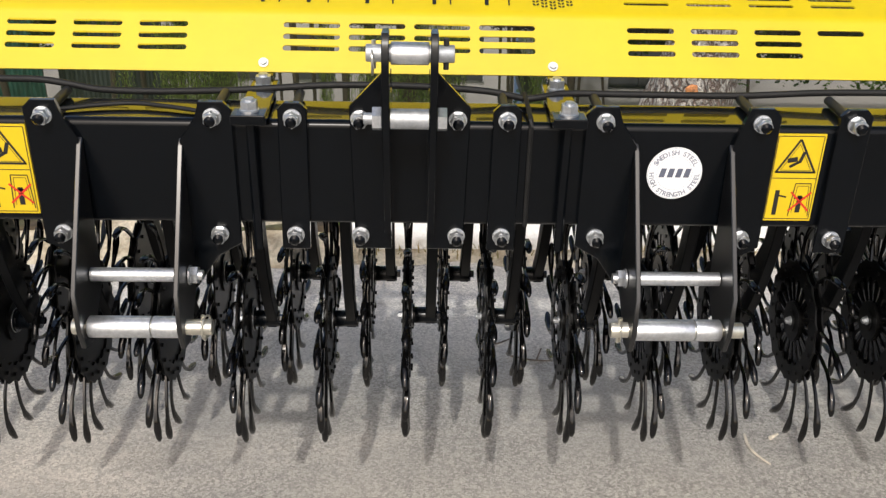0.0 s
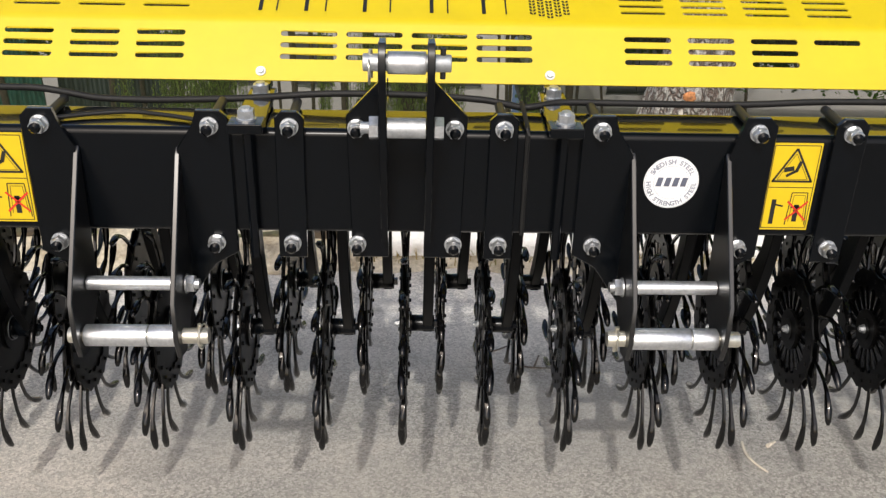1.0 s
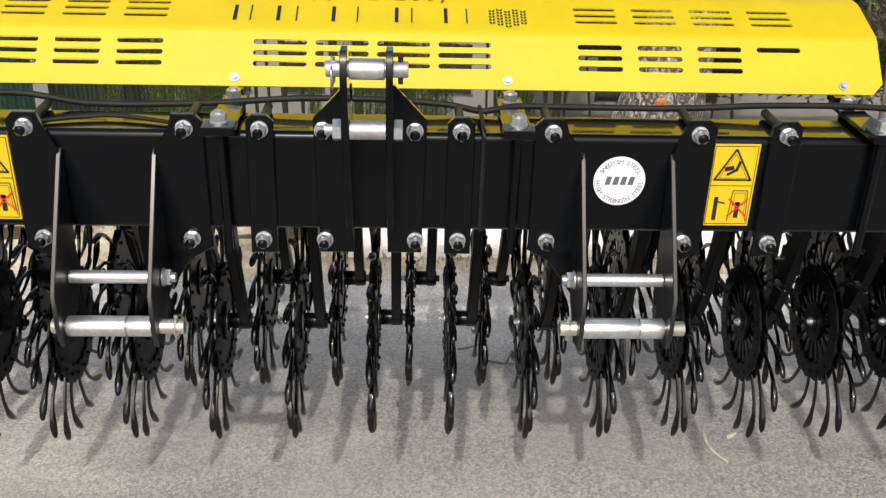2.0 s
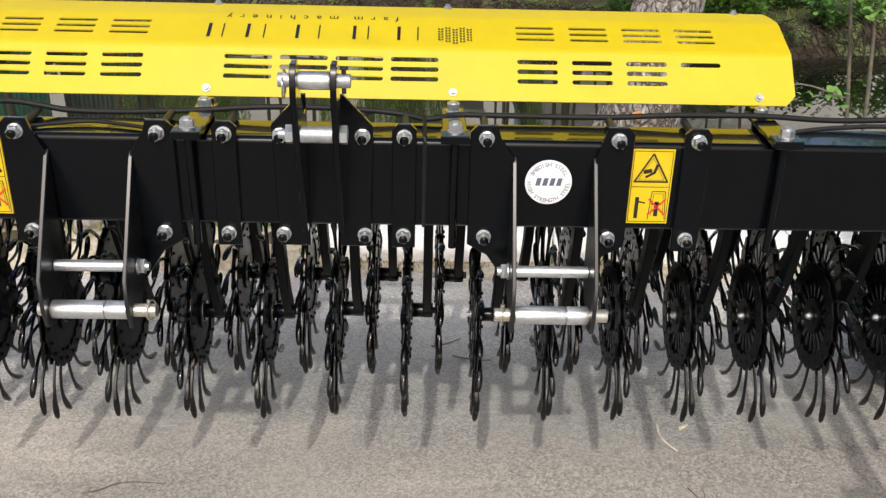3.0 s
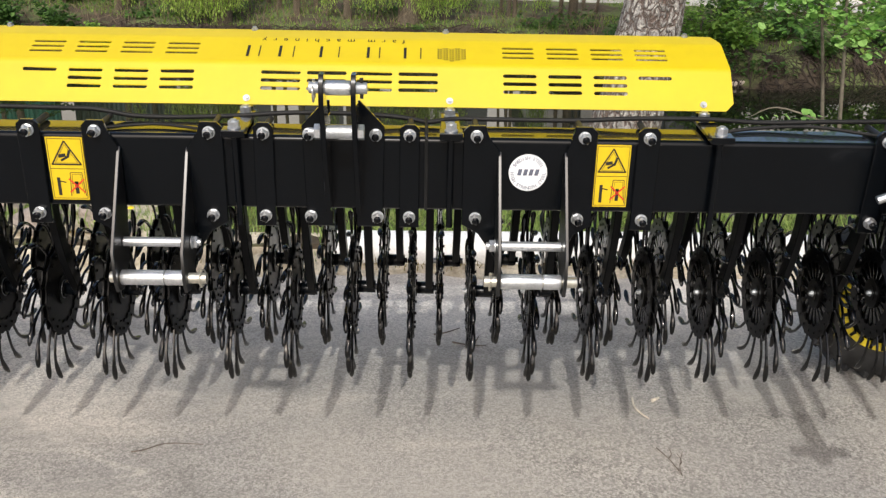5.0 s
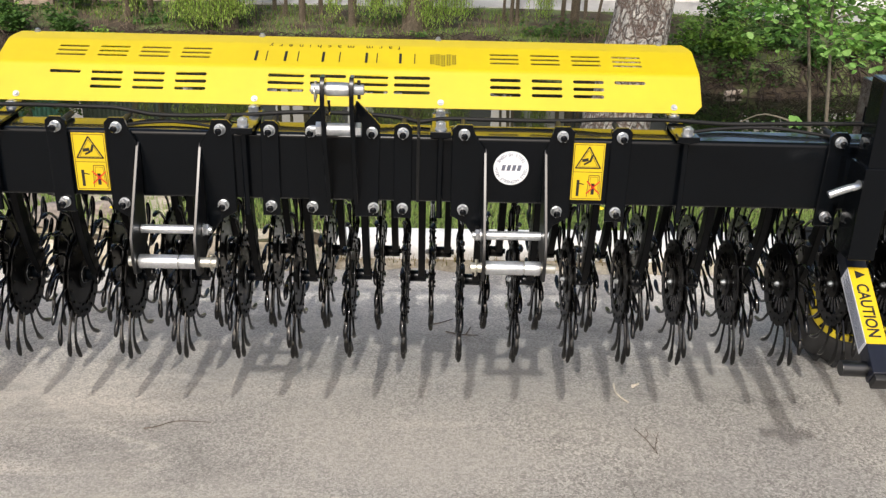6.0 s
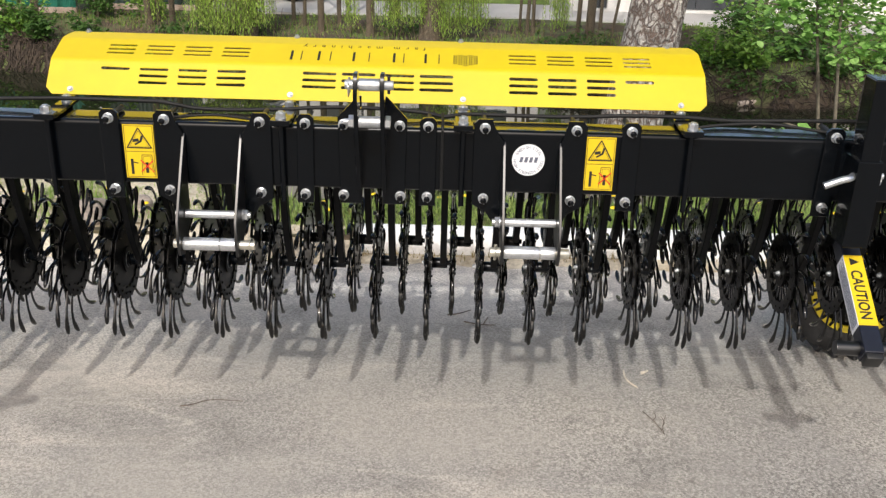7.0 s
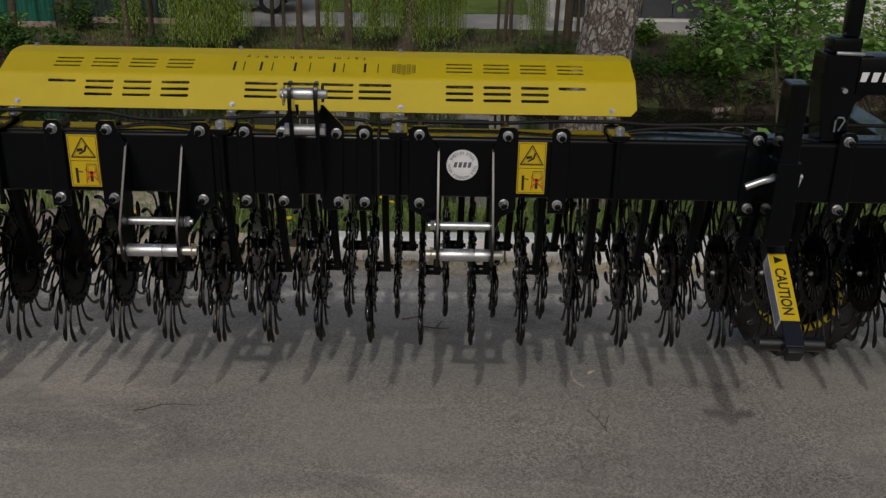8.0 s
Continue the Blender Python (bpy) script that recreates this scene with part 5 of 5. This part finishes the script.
def bush(x, y, s, n, seed, material, label):
    g = random.Random(seed)
    t = thing("bush", label, "bush", (x, y, bank(x, y)), "bushes of the far bank")
    spots = []
    for k in range(9):
        a, l = g.uniform(0, 6.28), g.uniform(0.3, 0.8) * s
        end = (math.cos(a) * l, math.sin(a) * l, g.uniform(0.4, 1.1) * s)
        bm = B()
        sweep(bm, [(0, 0, -0.05), (end[0] * .4, end[1] * .4, end[2] * .6), end], [0.016, 0.012, 0.005], 5)
        part("stem", bm, BARK, t)
        for j in range(n // 9):
            f = g.uniform(0.35, 1.05)
            spots.append((end[0] * f + g.gauss(0, .12 * s), end[1] * f + g.gauss(0, .12 * s), max(0, end[2] * f + g.gauss(0, .1 * s))))
    tagged(leaves("crown", spots, 0.1, 0.65, material, t, 0.1, seed), kind="stuff")


for k, (x, y, s, m) in enumerate(((-8.7, 16.2, .9, DARK_LEAF), (-8.0, 16.0, .6, LEAF), (-7.4, 15.6, .6, DARK_LEAF), (-6.5, 15.4, .5, DARK_LEAF), (-5.7, 15.3, .45, LEAF), (-7.2, 17.9, .7, DARK_LEAF), (-6.1, 18.2, .6, LEAF), (5.0, 14.7, .7, LEAF), (5.7, 15.6, .8, DARK_LEAF), (6.7, 15.2, .8, DARK_LEAF), (7.6, 14.6, .9, LEAF), (6.2, 17.0, .9, LEAF), (7.6, 16.7, 1.1, LEAF), (9.5, 15.0, 1.1, DARK_LEAF), (9.2, 16.8, 1.2, LEAF), (4.6, 17.2, .5, LEAF), (5.6, 14.3, .6, LEAF), (6.9, 14.1, .55, DARK_LEAF), (8.4, 14.6, .8, LEAF), (7.0, 17.9, 1.0, DARK_LEAF), (8.3, 17.6, 1.0, LEAF))):
    bush(x, y, s, 620, 40 + k, m, "dark green bush on the far bank" if m is DARK_LEAF else "light green bush on the far bank")

# old pipe in the water
PIPE = mat("old_pipe", (0.5, 0.42, 0.34), 0.8, var=0.2, scale=12, fine=60)
bm = B()
n = 20
pr = [(0, .05), (.33, .042), (.33, .034), (.0, .042)]
rows = [[bm.verts.new((u, r * math.cos(2 * math.pi * k / n), r * math.sin(2 * math.pi * k / n))) for k in range(n)] for u, r in pr]
for a, b in zip(rows, rows[1:] + rows[:1]):
    for k in range(n):
        bm.faces.new((a[k], a[(k + 1) % n], b[(k + 1) % n], b[k]))
o = tagged(part("pipe", bm, PIPE), "pale old drain pipe lying at the waterline", "pipe")
o.location, o.rotation_euler = (5.2, 13.55, WATER + 0.04), (0, -0.06, 0.3)

# ---- beyond the bank: paved yard, fence, building, cars ----
CONCRETE = mat("pale_concrete", (0.56, 0.54, 0.52), 0.9, var=0.08, scale=1.5, fine=40, bump=0.2)
bm = B()
slab(bm, [(-5.3, 18.95), (1.5, 18.9), (5.8, 18.5), (7.8, 17.85), (30, 17.5), (30, 34), (-5.3, 34)], "z", -1.9, -1.56)
tagged(part("far_pavement", bm, CONCRETE), "pale concrete yard beyond the pond", "pavement", kind="structure")
FENCE_G = mat("green_sheet", (0.02, 0.16, 0.11), 0.5, 0.2, var=0.15, scale=3, fine=30)
FENCE_D = mat("dark_sheet", (0.045, 0.07, 0.065), 0.5, 0.2, var=0.2, scale=3, fine=30)
PLINTH = mat("plinth_concrete", (0.42, 0.33, 0.27), 0.9, var=0.2, scale=4, fine=40, bump=0.3)


def fence(x0, x1, y, material, label):
    t = thing("fence", label, "fence", ((x0 + x1) / 2, y, bank(x0, y)))
    half = (x1 - x0) / 2
    bm = B()
    n = int((x1 - x0) / 0.05)
    lo, hi = [], []
    for k in range(n + 1):
        x, d = -half + (x1 - x0) * k / n, (0, 0.03, 0.03, 0)[k % 4]
        lo.append(bm.verts.new((x, d, 0.12)))
        hi.append(bm.verts.new((x, d, 2.75)))
    for k in range(n):
        bm.faces.new((lo[k], lo[k + 1], hi[k + 1], hi[k]))
    sheet = part("sheet", bm, material, t, smooth=0)
    so = sheet.modifiers.new("thick", "SOLIDIFY")
    so.thickness = 0.003
    bm = B()
    box(bm, -half, half, 0.0, 0.12, -0.3, 0.12, 0.005)
    part("plinth", bm, PLINTH, t)
    for k in range(int(2 * half / 2.4) + 1):
        bm = B()
        x = -half + 0.05 + k * 2.4
        box(bm, x, x + 0.06, 0.04, 0.1, 0.0, 2.8, 0.004)
        part("post", bm, ROOT, t)


fence(-22, -7.78, 18.3, FENCE_G, "green corrugated metal fence on a concrete plinth")
fence(-7.72, -5.4, 19.0, FENCE_D, "dark corrugated metal fence")
WALL_P = mat("pale_plaster", (0.78, 0.76, 0.73), 0.9, var=0.08, scale=1.5, fine=40, bump=0.2)
ROOF = mat("grey_roof", (0.16, 0.16, 0.17), 0.8, var=0.2)
DOOR_G = mat("dark_grey_panel", (0.07, 0.075, 0.085), 0.5, var=0.15, scale=3)
PANE = mat("window_glass", (0.03, 0.035, 0.04), 0.05, var=0.1)


def building(x0, x1, y, openings, label, h=3.2):
    t = thing("building", label, "building", ((x0 + x1) / 2, y, -1.56))
    cx = (x0 + x1) / 2
    d = 6.0
    bm = B()
    at = x0 - cx
    for a, b, z0, z1, kind in openings:
        a, b = a - cx, b - cx
        box(bm, at, a, 0, 0.25, 0, h)
        box(bm, a, b, 0, 0.25, z1, h)
        if z0 > 0:
            box(bm, a, b, 0, 0.25, 0, z0)
        at = b
    box(bm, at, x1 - cx, 0, 0.25, 0, h)
    box(bm, x0 - cx, x1 - cx, d - 0.25, d, 0, h)
    box(bm, x0 - cx, x0 - cx + 0.25, 0.25, d - 0.25, 0, h)
    box(bm, x1 - cx - 0.25, x1 - cx, 0.25, d - 0.25, 0, h)
    part("wall", bm, WALL_P, t, smooth=0)
    bm = B()
    box(bm, x0 - cx - 0.3, x1 - cx + 0.3, -0.3, d + 0.3, h, h + 0.25, 0.01)
    part("roof", bm, ROOF, t)
    for a, b, z0, z1, kind in openings:
        a, b = a - cx, b - cx
        bm = B()
        if kind == "door":
            for k in range(4):
                w = (b - a) / 4
                box(bm, a + k * w + 0.008, a + (k + 1) * w - 0.008, 0.1, 0.14, z0 + 0.01, z1 - 0.01, 0.004)
            part("gate", bm, DOOR_G, t, "dark grey panelled gate")
        else:
            box(bm, a + 0.06, b - 0.06, 0.12, 0.13, z0 + 0.06, z1 - 0.06)
            w = part("window", bm, PANE, t)
            bm = B()
            for p in ((a, a + 0.06, z0, z1), (b - 0.06, b, z0, z1), (a + 0.06, b - 0.06, z0, z0 + 0.06), (a + 0.06, b - 0.06, z1 - 0.06, z1)):
                box(bm, p[0], p[1], 0.1, 0.15, p[2], p[3])
            part("window_frame", bm, WHITE, w)


building(2.95, 22, 20.1, [(3.5, 3.85, 0.06, 2.1, "door"), (4.45, 7.35, 0.06, 2.6, "door"), (11, 12.4, 0.9, 2.2, "window"), (15, 16.4, 0.9, 2.2, "window")], "pale plastered building with a dark grey gate")
# added out of view: its white wall stands in for sky brightness in the water
building(-19, 3.6, 33, [(-18 + 2.7 * k, -16.4 + 2.7 * k, 4.6, 6.6, "window") for k in range(8)], "added unseen white building standing in for bright sky mirrored in the pond", 8.6)
LAWN = mat("lawn", (0.2, 0.3, 0.05), 0.95, var=0.25, scale=2, fine=30, bump=0.5)
bm = B()
slab(bm, [(-2.5, 20.9), (2.6, 20.9), (3.4, 32.5), (-4, 32.5)], "z", -1.56, -1.54)
tagged(part("lawn", bm, LAWN), "sunlit green lawn beyond the concrete yard", "lawn", kind="structure")

CAR_S = mat("silver_car_paint", (0.35, 0.37, 0.4), 0.3, 0.6, var=0.05, coat=0.5)


def car(x, y, turn, material, label):
    t = thing("car", label, "car", (x, y, -1.56))
    t.rotation_euler = (0, 0, turn)
    bm = B()
    slab(bm, [(-2.05, 0.32), (-2.1, 0.6), (-1.95, 0.88), (-1.0, 0.95), (-0.55, 1.4), (0.9, 1.42), (1.6, 1.0), (2.0, 0.92), (2.1, 0.6), (2.05, 0.3), (1.72, 0.28), (1.62, 0.5), (1.35, 0.62), (1.08, 0.5), (0.98, 0.25), (-0.98, 0.25), (-1.08, 0.5), (-1.35, 0.62), (-1.62, 0.5), (-1.72, 0.28)], "y", -0.82, 0.82, 0.04)
    body = part("body", bm, material, t)
    for s in (-1, 1):
        bm = B()
        slab(bm, [(-0.92, 0.97), (-0.5, 1.33), (0.15, 1.34), (0.15, 0.97)], "y", s * 0.815, s * 0.826)
        part("window", bm, PANE, body)
        bm = B()
        slab(bm, [(0.22, 0.97), (0.22, 1.34), (0.85, 1.34), (1.4, 0.99)], "y", s * 0.815, s * 0.826)
        part("window", bm, PANE, body)
        for wx in (-1.35, 1.35):
            bm = B()
            rod(bm, (wx, s * 0.62, 0.31), (wx, s * 0.81, 0.31), 0.31, 28, bevel=0.03)
            w = part("wheel", bm, RUBBER, t)
            bm = B()
            rod(bm, (wx, s * 0.79, 0.31), (wx, s * 0.825, 0.31), 0.2, 20, bevel=0.01)
            part("rim", bm, ZINC_DULL, w, "grey wheel rim")
        bm = B()
        box(bm, -2.115, -2.06, s * 0.68 - 0.12, s * 0.68 + 0.12, 0.62, 0.76, 0.01)
        part("headlight", bm, WHITE, body, "clear headlight")
    for z, m in ((1.15, PANE),):
        bm = B()
        slab(bm, [(-1.0, 0.965), (-0.56, 1.385), (-0.58, 1.4), (-1.03, 0.97)], "y", -0.68, 0.68)
        part("windscreen", bm, m, body)


car(-4.85, 21.2, 0.03, CAR_S, "silver parked car beyond the trees")

# litter on the asphalt
TWIG = mat("dry_twig", (0.15, 0.12, 0.095), 0.9, var=0.3, scale=20)
PALE_TWIG = mat("pale_twig", (0.62, 0.56, 0.46), 0.9, var=0.3, scale=30)


def twig(pts, r, material, label):
    bm = B()
    for row in pts:
        path = spline([(x, y, r + 0.001) for x, y in row], 5)
        sweep(bm, path, [r * (1 - 0.5 * i / len(path)) for i in range(len(path))], 6)
    tagged(part("twig", bm, material), label, "twig", "twigs on the asphalt")


twig([[(0.964, 0.633), (0.961, 0.582), (0.973, 0.542), (0.998, 0.503)]], 0.005, PALE_TWIG, "pale peeled twig lying on the asphalt")
twig([[(1.032, 0.614), (1.06, 0.634)]], 0.007, PALE_TWIG, "short pale chip of wood on the asphalt")
twig([[(-0.741, 0.296), (-0.7, 0.308), (-0.634, 0.344), (-0.514, 0.339)]], 0.0024, TWIG, "thin brown twig lying on the asphalt")
twig([[(0.25, 1.103), (0.293, 1.116), (0.355, 1.157)], [(0.324, 1.041), (0.39, 1.017), (0.456, 1.012)], [(0.408, 1.02), (0.43, 1.086)]], 0.0034, TWIG, "forked dark twig under the machine")
twig([[(0.988, 0.335), (1.019, 0.265), (1.039, 0.182)], [(1.039, 0.182), (1.043, 0.235), (1.07, 0.314)], [(1.015, 0.275), (1.03, 0.3), (1.028, 0.335)], [(1.035, 0.21), (1.02, 0.26)], [(1.044, 0.24), (1.055, 0.262), (1.05, 0.3)]], 0.0018, TWIG, "thin forked twig on the asphalt")
